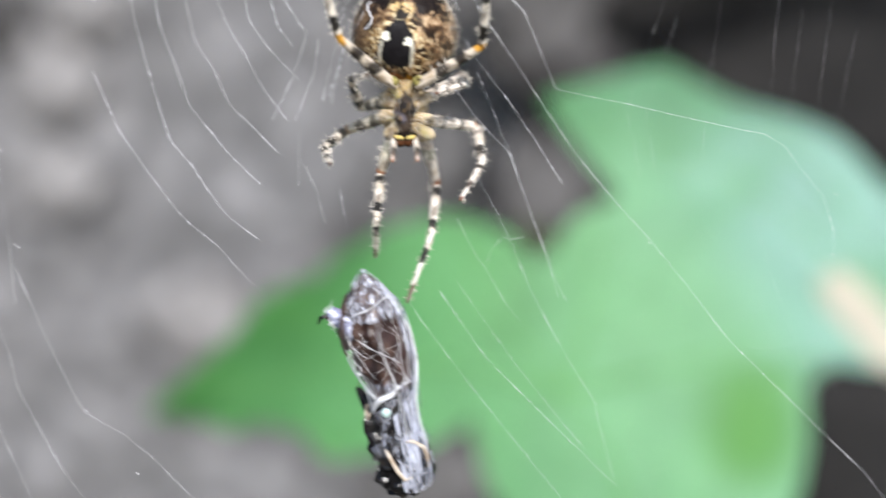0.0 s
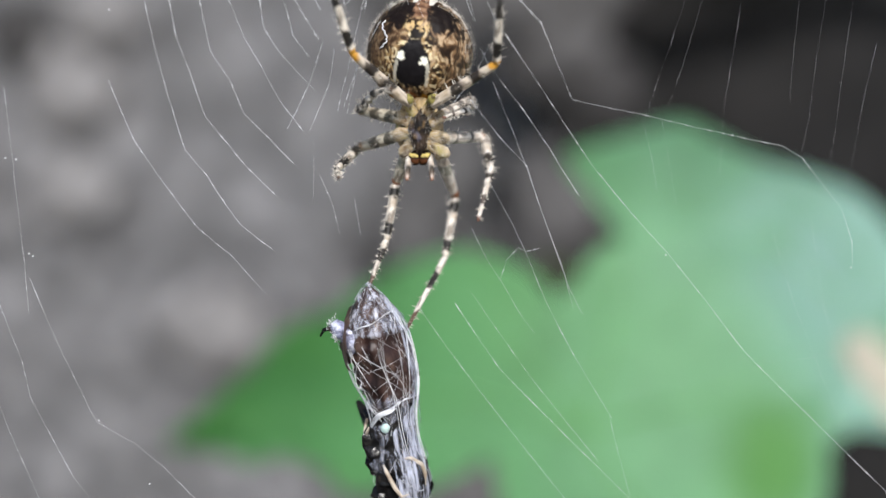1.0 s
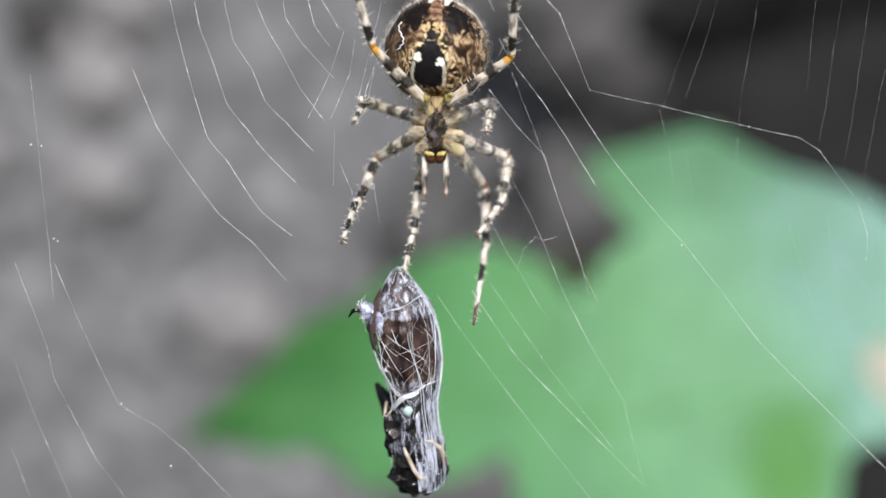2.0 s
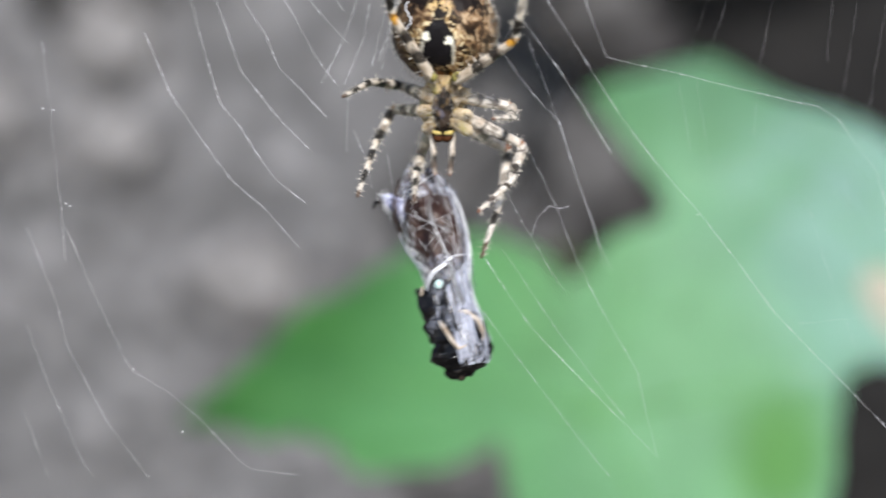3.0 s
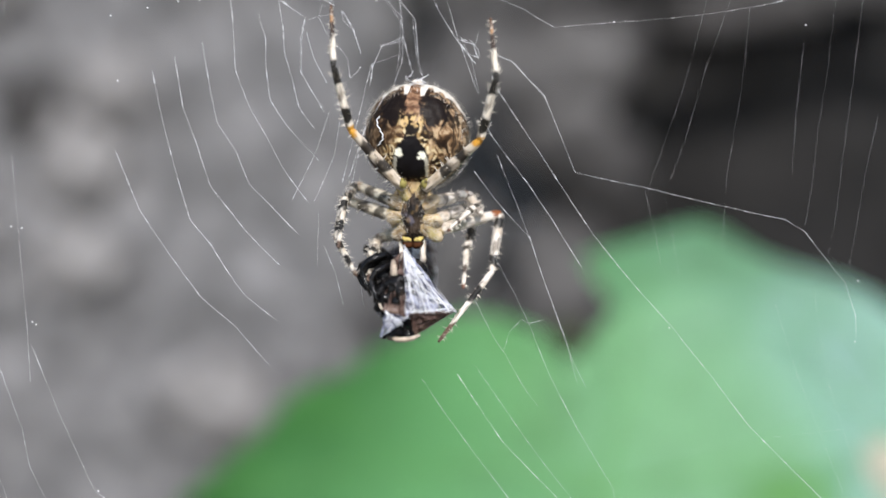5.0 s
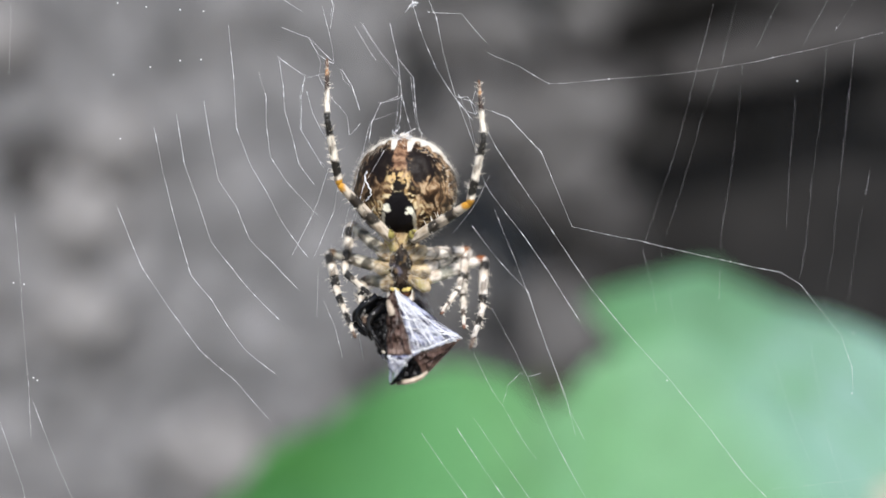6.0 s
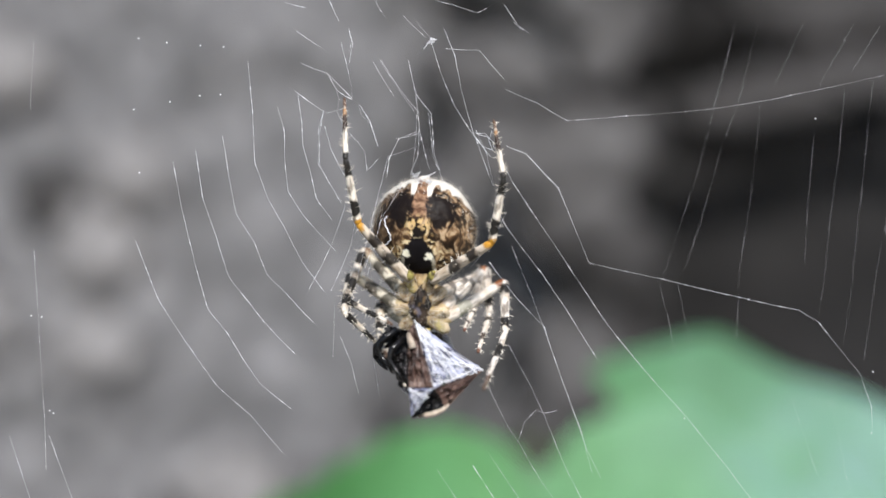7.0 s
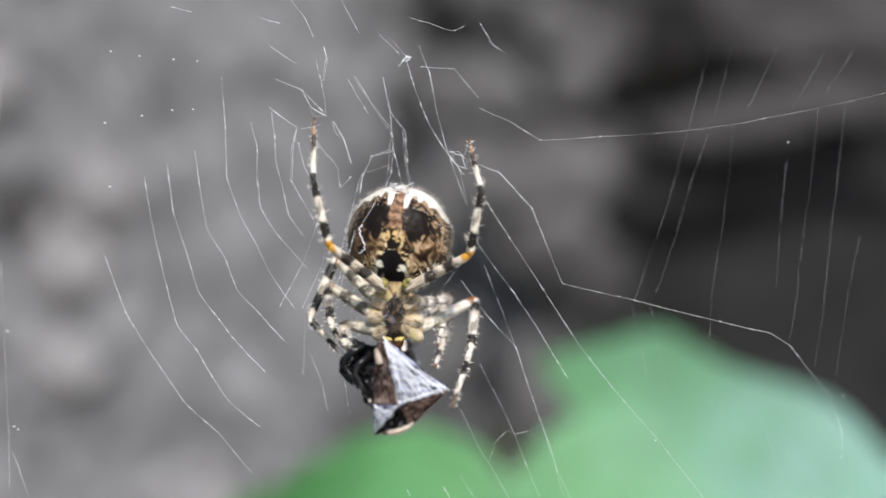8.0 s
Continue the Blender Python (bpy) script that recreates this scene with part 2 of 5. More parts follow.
wall = part("wall_rear", rock_face("wall", -1.6, 0.122, -0.6, 1.3, 0.60, 220, 240, 0.008, 16, 0.07), M_STONE)
tagged(wall, "grey weathered stone wall, out of focus", "wall", kind="structure")
# Backing of the recess; its darkness comes from the shaded base colour.
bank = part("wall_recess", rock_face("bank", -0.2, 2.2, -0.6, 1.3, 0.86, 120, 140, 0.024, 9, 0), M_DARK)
tagged(bank, "dark brown earth behind the stone wall, the recess's shade in its colour", "wall", kind="structure")
bm = bmesh.new()
bmesh.ops.create_grid(bm, x_segments=60, y_segments=60, size=40)
for v in bm.verts:
    v.co.z = -0.6 + 0.01 * noise.noise(v.co * 2)
tagged(part("ground", bm, M_GROUND), "bare brown soil ground under the web", "ground", kind="structure")


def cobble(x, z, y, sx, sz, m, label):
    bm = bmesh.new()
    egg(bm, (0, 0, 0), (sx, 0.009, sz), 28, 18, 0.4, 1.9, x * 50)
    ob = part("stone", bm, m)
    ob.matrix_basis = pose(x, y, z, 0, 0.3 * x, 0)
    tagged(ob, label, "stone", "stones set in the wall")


cobble(-0.179, 0.051, 0.592, 0.022, 0.021, M_PALE, "pale pinkish rounded stone set in the wall")
cobble(-0.198, 0.007, 0.592, 0.025, 0.023, M_PALE, "pale grey rounded stone set in the wall")
cobble(-0.255, 0.110, 0.592, 0.030, 0.022, M_PALE, "pale grey stone set in the wall")
cobble(-0.274, -0.030, 0.592, 0.025, 0.032, M_PALE, "light grey stone set in the wall")
cobble(-0.199, -0.049, 0.592, 0.024, 0.020, M_PALE, "light grey stone set in the wall")
cobble(-0.121, -0.127, 0.592, 0.030, 0.027, M_PALE, "pale grey rounded stone set in the wall")
cobble(-0.226, 0.039, 0.593, 0.016, 0.020, M_DULL, "dark hollow stone set in the wall")
# Added stones; their darker tones imitate the wall's fade into the recess's shade.
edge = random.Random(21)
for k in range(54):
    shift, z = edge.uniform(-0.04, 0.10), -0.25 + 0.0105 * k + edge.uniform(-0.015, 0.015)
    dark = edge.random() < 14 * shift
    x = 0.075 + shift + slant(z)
    cobble(x, z, 0.602 + max(0.0, shift) * 0.5, edge.uniform(0.016, 0.036), edge.uniform(0.014, 0.030), M_DULL if dark else M_EDGE, "added dark grey stone, toned for shade at the wall's broken edge" if dark else "added mid grey stone, toned for half shade at the wall's broken edge")
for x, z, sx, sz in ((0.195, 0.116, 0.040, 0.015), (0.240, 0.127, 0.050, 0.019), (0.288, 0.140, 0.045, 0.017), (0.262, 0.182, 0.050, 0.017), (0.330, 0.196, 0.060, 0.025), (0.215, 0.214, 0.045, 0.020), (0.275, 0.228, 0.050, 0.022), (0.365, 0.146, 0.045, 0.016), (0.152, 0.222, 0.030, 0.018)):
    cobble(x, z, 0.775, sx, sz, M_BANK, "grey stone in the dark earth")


# ---------- leaves ----------
LEAF_Y = 0.200


def leaf_blade(outline, centre, bulge, seed):
    """A leaf blade: rings from its rim to its middle, cupped and wavy, wider where it bends back."""
    rim = [Vector((x * MM, 0, z * MM)) for x, z in outline]
    fine = []
    n = len(rim)
    for i in range(n):
        p0, p1, p2, p3 = rim[i - 1], rim[i], rim[(i + 1) % n], rim[(i + 2) % n]
        for k in range(4):
            t = k / 4
            fine.append(0.5 * (2 * p1 + (p2 - p0) * t + (2 * p0 - 5 * p1 + 4 * p2 - p3) * t * t + (3 * p1 - p0 - 3 * p2 + p3) * t ** 3))
    c = Vector((centre[0] * MM, 0, centre[1] * MM))
    bm = bmesh.new()
    steps = 14
    rings = []
    for s in range(steps):
        k = 1 - s / steps
        ring = []
        for p in fine:
            q = c + (p - c) * k
            y = bulge(q.x, q.z) + 0.0008 * noise.noise(Vector((q.x * 35, seed, q.z * 35)))
            flare = 1 + 3.408 * (y - LEAF_Y)
            q = Vector((q.x * flare, y, q.z * flare))
            ring.append(bm.verts.new(q))
        rings.append(ring)
    y = bulge(c.x, c.z)
    flare = 1 + 3.408 * (y - LEAF_Y)
    mid = bm.verts.new((c.x * flare, y, c.z * flare))
    m = len(fine)
    for r0, r1 in zip(rings, rings[1:]):
        for j in range(m):
            bm.faces.new((r0[j], r0[(j + 1) % m], r1[(j + 1) % m], r1[j]))
    for j in range(m):
        bm.faces.new((rings[-1][j], rings[-1][(j + 1) % m], mid))
    bmesh.ops.solidify(bm, geom=bm.faces[:], thickness=0.0004)
    return bm


LOW_RIM = [(-63.2, -80.8), (-59.2, -75.8), (-52.3, -70.5), (-46.6, -64.8), (-42.8, -61.8), (-38.0, -55.6), (-34.6, -52.3), (-29.8, -49.5), (-22.2, -46.7), (-16.6, -42.0), (-11.1, -39.5), (-5.0, -35.7), (2.0, -33.5), (10.9, -32.4), (17.8, -34.1), (24.0, -36.4), (28.2, -39.7), (32.4, -46.1), (37.3, -52.6), (41.3, -53.8), (43.4, -48.9), (42.2, -41.9), (39.9, -36.1), (42.9, -32.0), (48.4, -29.8), (53.9, -28.1), (66.0, -25.3), (84.4, -37.3), (98.9, -56.9), (101.1, -68.4), (100.2, -80.0), (100.9, -91.7), (96.3, -110.9), (80.4, -122.7), (54.4, -123.9), (32.6, -114.8), (21.2, -101.5), (19.7, -92.7), (25.7, -79.7), (22.2, -78.8), (15.5, -83.9), (9.6, -87.6), (2.8, -90.8), (-4.5, -91.6), (-11.6, -92.4), (-16.9, -93.2), (-21.9, -91.4), (-24.4, -87.0), (-31.1, -84.7), (-37.3, -82.9), (-42.2, -85.4), (-47.1, -83.7), (-54.4, -81.9)]
UP_RIM = [(33.7, -3.0), (38.7, -0.3), (44.7, 1.3), (51.5, 3.2), (58.4, 5.1), (63.8, 5.1), (70.1, 1.6), (78.9, -3.0), (87.5, -5.7), (94.5, -7.6), (102.9, -11.2), (110.0, -16.7), (116.7, -24.0), (121.7, -27.5), (133.7, -41.4), (137.5, -57.2), (129.7, -70.1), (118.3, -70.0), (105.4, -68.4), (101.2, -71.3), (85.9, -75.5), (67.0, -62.6), (56.7, -45.6), (53.4, -33.0), (51.9, -26.9), (47.4, -21.1), (43.0, -15.8), (38.2, -9.8)]


def low_bulge(x, z):
    return LEAF_Y + (0.10 + 0.5 * soft(-0.06, 0.095, x)) * (z + 0.022) + 1.0 * (x - 0.037) ** 2


def up_bulge(x, z):
    return low_bulge(x, z) + 0.0040


def vein(parent, bulge, points, r):
    bm = bmesh.new()
    pts = []
    for (x0, z0), (x1, z1) in zip(points, points[1:]):
        for k in range(6):
            x, z = (x0 + (x1 - x0) * k / 6) * MM, (z0 + (z1 - z0) * k / 6) * MM
            y = bulge(x, z) - 0.0003
            flare = 1 + 3.408 * (y - LEAF_Y)
            pts.append((x * flare, y, z * flare))
    tube(bm, pts, [r * MM * (1 - 0.7 * i / len(pts)) for i in range(len(pts))], 5)
    return part("vein", bm, M_VEIN, parent)


def centre_of(rim):
    return sum(p[0] for p in rim) / len(rim), sum(p[1] for p in rim) / len(rim)


def leaf_colour(co, normal):
    k = 1 / (1 + 3.408 * (co.y - LEAF_Y))
    x, z = co.x * k / MM, co.z * k / MM
    n = noise.noise(co * 22) + 0.5 * noise.noise(co * 60 + Vector((3, 1, 2)))
    # paler between the ribs, deeper green along them
    ribs = noise.noise(Vector((math.atan2(z + 77, x - 39) * 5.0, 0.02 * math.hypot(z + 77, x - 39), 4.0)))
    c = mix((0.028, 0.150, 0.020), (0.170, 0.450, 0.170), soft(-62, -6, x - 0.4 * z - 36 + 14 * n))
    # The paling and bluish tint to the right paint sky sheen into the pigment.
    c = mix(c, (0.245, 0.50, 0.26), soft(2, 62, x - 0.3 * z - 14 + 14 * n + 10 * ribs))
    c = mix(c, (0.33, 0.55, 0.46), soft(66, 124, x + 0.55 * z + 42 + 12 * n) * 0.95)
    c = mix(c, (0.10, 0.30, 0.075), 0.35 * soft(0.05, 0.5, ribs + 0.3 * n))
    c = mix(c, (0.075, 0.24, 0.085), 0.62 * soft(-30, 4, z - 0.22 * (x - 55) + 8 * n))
    return mix(c, (0.11, 0.33, 0.04), 0.75 * soft(17, 5, math.hypot(x - YELLOW[0], (z - YELLOW[1]) * 0.8) + 3 * n))


YELLOW = (86.8, -86.4)
low_leaf = part("leaf", leaf_blade(LOW_RIM, centre_of(LOW_RIM), low_bulge, 1.0), M_LEAF)
tagged(low_leaf, "broad bright green lobed leaf with a toothed edge", "leaf", "leaves behind the web")
up_leaf = part("leaf", leaf_blade(UP_RIM, centre_of(UP_RIM), up_bulge, 5.0), M_LEAF)
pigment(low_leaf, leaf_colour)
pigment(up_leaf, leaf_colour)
for pts in ([(39.3, -76.9), (11.2, -68.1), (-22.2, -70.8), (-58.4, -80.7)], [(39.3, -76.9), (22.2, -56.8), (11.0, -34.5)], [(39.3, -76.9), (45.9, -54.1), (46.8, -31.7)], [(39.3, -76.9), (74.3, -68.4), (97.9, -57.0)], [(39.3, -76.9), (53.9, -98.8), (57.3, -121.1)]):
    vein(low_leaf, low_bulge, pts, 0.6)
for pts in ([(129.4, -62.9), (86.8, -24.8), (38.0, -2.4)], [(129.4, -62.9), (100.5, -20.7), (79.0, -2.3)]):
    vein(up_leaf, up_bulge, pts, 0.5)
bm = bmesh.new()
tube(bm, [(0.045, 0.185, -0.125), (0.050, 0.190, -0.16), (0.060, 0.200, -0.22), (0.072, 0.205, -0.28)], [0.0012, 0.0013, 0.0014, 0.0016], 10)
part("stalk", bm, M_VEIN, low_leaf, "green leaf stalk")
bm = bmesh.new()
tube(bm, [(0.135, 0.205, -0.055), (0.130, 0.212, -0.12), (0.105, 0.210, -0.20), (0.074, 0.207, -0.27)], [0.0012, 0.0013, 0.0014, 0.0016], 10)
part("stalk", bm, M_VEIN, up_leaf, "green leaf stalk")
bm = bmesh.new()
tube(bm, [(0.06, 0.24, -0.62), (0.066, 0.225, -0.50), (0.068, 0.215, -0.38), (0.073, 0.207, -0.26)], [0.004, 0.0036, 0.003, 0.002], 12)
tagged(part("plant_stem", bm, M_VEIN), "thin green plant stem that carries the leaves", "plant stem")
BROWN_RIM = [(25.4, -36.2), (29.5, -33.9), (33.7, -34.7), (36.5, -37.6), (37.5, -41.1), (33.7, -40.8), (29.6, -38.6)]
part("withered_rim", leaf_blade(BROWN_RIM, centre_of(BROWN_RIM), lambda x, z: low_bulge(x, z) - 0.0010, 7.0), M_WITHER, low_leaf, "withered olive-brown edge")
CREAM_RIM = [(101.7, -47.1), (107.2, -44.3), (113.0, -48.6), (120.5, -57.1), (126.8, -68.6), (124.1, -71.5), (116.9, -68.6), (109.3, -59.9), (104.1, -54.2)]
part("dry_patch", leaf_blade(CREAM_RIM, centre_of(CREAM_RIM), lambda x, z: up_bulge(x, z) - 0.0012, 9.0), M_CREAM, up_leaf, "dry cream-coloured patch")
tagged(up_leaf, "pale green leaf lobe, its sky sheen put into the colour, with a cream patch", "leaf", "leaves behind the web")


# ---------- web ----------
web = tagged(new("spider_web"), "torn orb web of fine white silk threads", "spider web")


beads = random.Random(11)


def thread(name, y, r, *points):
    """One silk thread through its knots; each span sags a little."""
    bm = bmesh.new()
    pts = []
    for (x0, z0), (x1, z1) in zip(points, points[1:]):
        n = max(3, int(math.hypot(x1 - x0, z1 - z0) / 0.22))
        for k in range(n):
            u = k / n
            pts.append(Vector((x0 + (x1 - x0) * u, y + 0.06 * math.sin(x0 + z0 * 1.7), z0 + (z1 - z0) * u - 0.15 * u * (1 - u))) * MM)
    pts.append(Vector((points[-1][0], y, points[-1][1])) * MM)
    radii = [r * MM * 0.50 * (0.24 + 0.85 * abs(noise.noise(p * 420)) + (0.95 if beads.random() < 0.10 else 0.0)) for p in pts]
    tube(bm, pts, radii, 5)
    return part(name, bm, M_SILK, web)


thread("spiral_thread", 0, 0.046, (-23.8, 1.9), (-22.0, -2.6), (-19.6, -6.2), (-17.5, -9.1), (-14.8, -11.4), (-12.2, -14.4))
thread("spiral_thread", 0, 0.046, (-21.0, 8.1), (-20.3, 4.5), (-19.3, 0.5), (-18.2, -3.3), (-16.6, -5.2), (-15.3, -7.3), (-14.0, -9.1), (-11.7, -10.9))
thread("spiral_thread", 0, 0.046, (-19.3, 9.1), (-18.7, 5.3), (-17.6, 2.3), (-16.6, -0.8), (-14.9, -2.9), (-13.6, -4.5), (-11.4, -6.7))
thread("spiral_thread", 0, 0.046, (-17.2, 10.1), (-16.6, 6.5), (-16.1, 4.1), (-14.7, 2.0), (-13.7, -0.5), (-12.1, -2.1), (-10.0, -4.3))
thread("spiral_thread", 0, 0.046, (-15.3, 15.9), (-14.9, 12.0), (-14.7, 8.1), (-13.6, 5.2), (-12.3, 3.0), (-11.0, 0.5), (-9.2, -1.9))
thread("spiral_thread", 0, 0.046, (-13.0, 12.4), (-12.4, 10.4), (-12.4, 8.3), (-12.1, 5.9), (-10.9, 4.0), (-8.4, 1.3))
thread("spiral_thread", 0, 0.046, (-11.4, 13.3), (-11.1, 11.3), (-11.0, 9.5), (-10.4, 7.4), (-9.9, 5.3), (-8.7, 3.7))
thread("spiral_thread", 0, 0.046, (-9.4, 12.2), (-9.7, 10.4), (-9.7, 7.9), (-8.0, 5.0))
thread("spiral_thread", 0, 0.046, (-9.3, 10.9), (-8.8, 9.1), (-7.8, 7.2))
thread("spiral_thread", 0, 0.05, (-11.6, 18.3), (-9.6, 17.0))
thread("spiral_thread", 0, 0.05, (-11.2, 15.8), (-9.1, 15.0), (-7.2, 13.1))
thread("spiral_thread", 0, 0.05, (-11.6, 13.6), (-9.5, 12.1))
thread("spiral_thread", 0, 0.05, (-7.5, 18.3), (-7.2, 17.4), (-7.5, 15.7))
thread("spiral_thread", 0, 0.05, (-9.1, 15.0), (-8.4, 13.7), (-7.2, 13.0))
thread("spiral_thread", 0, 0.05, (-6.6, 12.6), (-5.8, 11.3), (-5.5, 10.4), (-5.2, 9.5))
thread("spiral_thread", 0, 0.05, (-5.0, 16.1), (-3.6, 13.9), (-2.0, 12.0))
thread("spiral_thread", 0, 0.05, (-2.1, 10.4), (-3.6, 10.0), (-4.3, 8.5), (-4.5, 7.0))
thread("spiral_thread", 0, 0.05, (-0.0, 17.0), (2.6, 16.9), (4.5, 14.7))
thread("spiral_thread", 0, 0.05, (4.6, 13.9), (7.0, 12.9), (9.4, 11.5))
thread("spiral_thread", 0, 0.05, (5.2, 19.1), (6.4, 18.3))
thread("spiral_thread", 0, 0.05, (2.3, 10.5), (3.3, 10.2), (3.7, 9.1))
thread("radial_thread", 0, 0.055, (-2.9, 16.1), (-2.3, 13.5), (-2.0, 10.9), (-2.1, 10.4))
thread("radial_thread", 0, 0.055, (-2.3, 13.5), (-1.1, 12.0), (-0.8, 8.7), (-0.4, 7.6))
thread("radial_thread", 0, 0.055, (-2.0, 10.7), (-2.1, 8.7), (-2.7, 7.2))
thread("radial_thread", 0, 0.055, (-2.0, 10.7), (-1.2, 7.6))
thread("radial_thread", 0, 0.055, (-2.3, 19.1), (-1.2, 17.8), (-0.4, 15.2), (0.7, 12.6), (2.4, 10.0), (3.7, 6.5))
thread("radial_thread", 0, 0.055, (-0.2, 18.7), (0.7, 16.5), (1.3, 13.5), (2.2, 10.4), (3.5, 8.7))
thread("spiral_thread", 0, 0.02, (9.4, 11.5), (14.0, 11.9), (19.8, 12.4), (24.3, 13.1), (26.7, 13.6), (33.0, 15.0), (37.1, 16.1))
thread("spiral_thread", 0, 0.042, (4.7, 9.5), (6.3, 8.9), (8.8, 6.3), (11.2, 0.5), (16.5, -0.6), (23.5, -2.2), (27.4, -3.0), (28.9, -3.9), (31.0, -6.5), (32.1, -7.8), (33.0, -10.4), (33.1, -12.1))
thread("radial_thread", 0, 0.048, (4.7, 7.8), (5.3, 6.6), (8.5, 1.9), (12.6, -4.2), (15.4, -7.6), (18.7, -11.2), (21.9, -15.1), (24.9, -19.0), (30.2, -24.2), (36.2, -30.0))
thread("radial_thread", 0, 0.044, (4.2, 4.4), (4.8, 3.2), (7.6, -0.4), (9.4, -3.0), (11.8, -6.8))
thread("radial_thread", 0, 0.036, (3.5, 0.5), (5.5, -2.1), (7.8, -4.5), (8.7, -7.3), (10.0, -10.8), (11.1, -13.8), (12.2, -16.0))
thread("radial_thread", 0, 0.03, (5.2, 1.8), (6.8, -2.1), (7.8, -4.7), (9.4, -9.1), (10.7, -12.5), (11.5, -15.6))
thread("radial_thread", 0, 0.034, (5.0, -5.8), (6.8, -9.1), (7.8, -11.2), (9.4, -15.1), (11.5, -19.1), (14.6, -24.2))
thread("radial_thread", 0, 0.026, (3.6, -9.3), (5.0, -12.1), (5.9, -13.4), (7.4, -16.0), (8.5, -17.5))
thread("spiral_thread", 0, 0.026, (5.8, -13.4), (6.3, -11.7), (7.2, -10.8), (7.8, -11.1), (8.9, -10.8))
thread("spiral_thread", 0, 0.026, (4.8, 4.4), (3.7, 2.2), (2.0, 0.0))
thread("radial_thread", 0, 0.044, (2.3, -15.1), (5.8, -20.3), (10.1, -24.7), (13.3, -27.9), (16.3, -30.9))
thread("radial_thread", 0, 0.036, (-0.4, -15.5), (2.0, -19.0), (5.9, -24.2), (12.4, -32.5))
thread("radial_thread", 0, 0.028, (3.6, -14.3), (8.4, -21.2), (13.6, -27.7))
thread("radial_thread", 0, 0.03, (14.4, -24.0), (14.9, -26.0), (16.2, -30.7))
thread("spiral_thread", 0, 0.024, (-33.4, -13.1), (-31.1, -19.8), (-30.6, -22.5), (-27.6, -28.7), (-24.3, -33.3))
thread("spiral_thread", 0, 0.024, (-30.3, -13.1), (-28.3, -18.3), (-25.6, -24.4), (-22.6, -26.2), (-20.4, -28.1), (-16.5, -32.3), (-12.5, -32.8))
thread("spiral_thread", 0, 0.024, (-33.8, -20.7), (-32.3, -25.3), (-29.5, -32.4), (-28.7, -33.2))
thread("spiral_thread", 0, 0.024, (-34.2, -28.0), (-32.5, -33.2))
thread("spiral_thread", 0, 0.022, (-31.7, 1.5), (-31.2, -4.9), (-30.7, -11.4), (-30.5, -15.8))
thread("spiral_thread", 0, 0.02, (-31.9, 17.4), (-32.0, 14.8), (-32.1, 12.0))
thread("spiral_thread", 0, 0.03, (-8.0, -5.2), (-7.1, -7.3), (-6.5, -9.7))
thread("spiral_thread", 0, 0.026, (-5.4, -6.9), (-4.9, -9.9))
thread("spiral_thread", 0, 0.018, (-8.4, -2.6), (-8.5, -6.9))
thread("spiral_thread", 3, 0.0095, (23.1, 19.7), (21.8, 14.4), (20.0, 7.2), (18.2, 1.8), (17.3, -0.9))
thread("spiral_thread", 3, 0.0095, (24.9, 19.7), (23.5, 13.9), (21.8, 9.0), (20.2, 3.2), (19.1, 0.0))
thread("spiral_thread", 3, 0.0095, (17.1, -0.9), (17.9, -4.0), (18.4, -6.7))
thread("spiral_thread", 3, 0.0095, (18.6, -0.9), (19.3, -4.4), (19.9, -7.6))
thread("spiral_thread", 3, 0.0095, (25.1, 13.5), (24.7, 8.5), (24.3, 5.2), (23.5, 0.0), (23.3, -5.3))
thread("spiral_thread", 3, 0.0095, (28.5, 19.7), (26.2, 14.8))
thread("spiral_thread", 3, 0.0095, (32.5, 19.7), (29.8, 14.8))
thread("spiral_thread", 3, 0.0095, (34.7, 19.7), (32.5, 16.2))
thread("spiral_thread", 3, 0.0095, (29.4, 10.8), (28.9, 5.0), (28.7, 0.5))
thread("spiral_thread", 3, 0.0095, (31.9, 14.8), (31.4, 9.4), (30.7, 4.1), (30.3, -0.4), (29.8, -3.5))
thread("spiral_thread", 3, 0.0095, (34.1, 15.3), (33.4, 8.5), (32.7, 1.8), (32.3, -2.6), (31.8, -5.8))
thread("spiral_thread", 3, 0.0095, (35.4, 5.0), (34.5, 0.5), (33.4, -7.1))
thread("spiral_thread", 3, 0.0105, (27.6, -9.8), (29.4, -15.2), (33.4, -25.0))
thread("spiral_thread", 3, 0.0105, (30.7, -8.9), (32.0, -16.1), (34.7, -24.1))
thread("spiral_thread", 3, 0.0105, (27.6, -20.5), (35.2, -19.6))
thread("spiral_thread", 0, 0.04, (-12.5, 20.5), (-10.9, 20.1))
thread("spiral_thread", 0, 0.04, (-10.1, 21.9), (-9.0, 20.6), (-8.3, 19.1))
thread("spiral_thread", 0, 0.04, (-6.2, 22.0), (-5.5, 20.7), (-4.8, 19.5))
thread("spiral_thread", 0, 0.04, (-0.9, 20.8), (0.6, 20.4), (2.4, 19.8), (3.2, 20.2))
thread("spiral_thread", 0, 0.04, (4.5, 20.5), (5.9, 18.4))
thread("spiral_thread", 0, 0.04, (-19.4, 21.2), (-17.7, 20.8))
thread("spiral_thread", 0, 0.04, (-3.3, 19.5), (-1.5, 17.8))
thread("spiral_thread", 0, 0.04, (-5.6, 15.9), (-4.0, 13.3))
thread("spiral_thread", 0, 0.03, (-10.4, -1.7), (-8.7, 1.7), (-7.6, 5.0))
thread("spiral_thread", 0, 0.03, (-8.7, -1.8), (-7.2, 1.7), (-6.8, 4.3))
thread("spiral_thread", 0, 0.03, (-5.9, -0.6), (-4.8, 4.3))
thread("spiral_thread", 0, 0.03, (-6.6, -0.4), (-4.4, 8.6), (-2.2, 9.4))
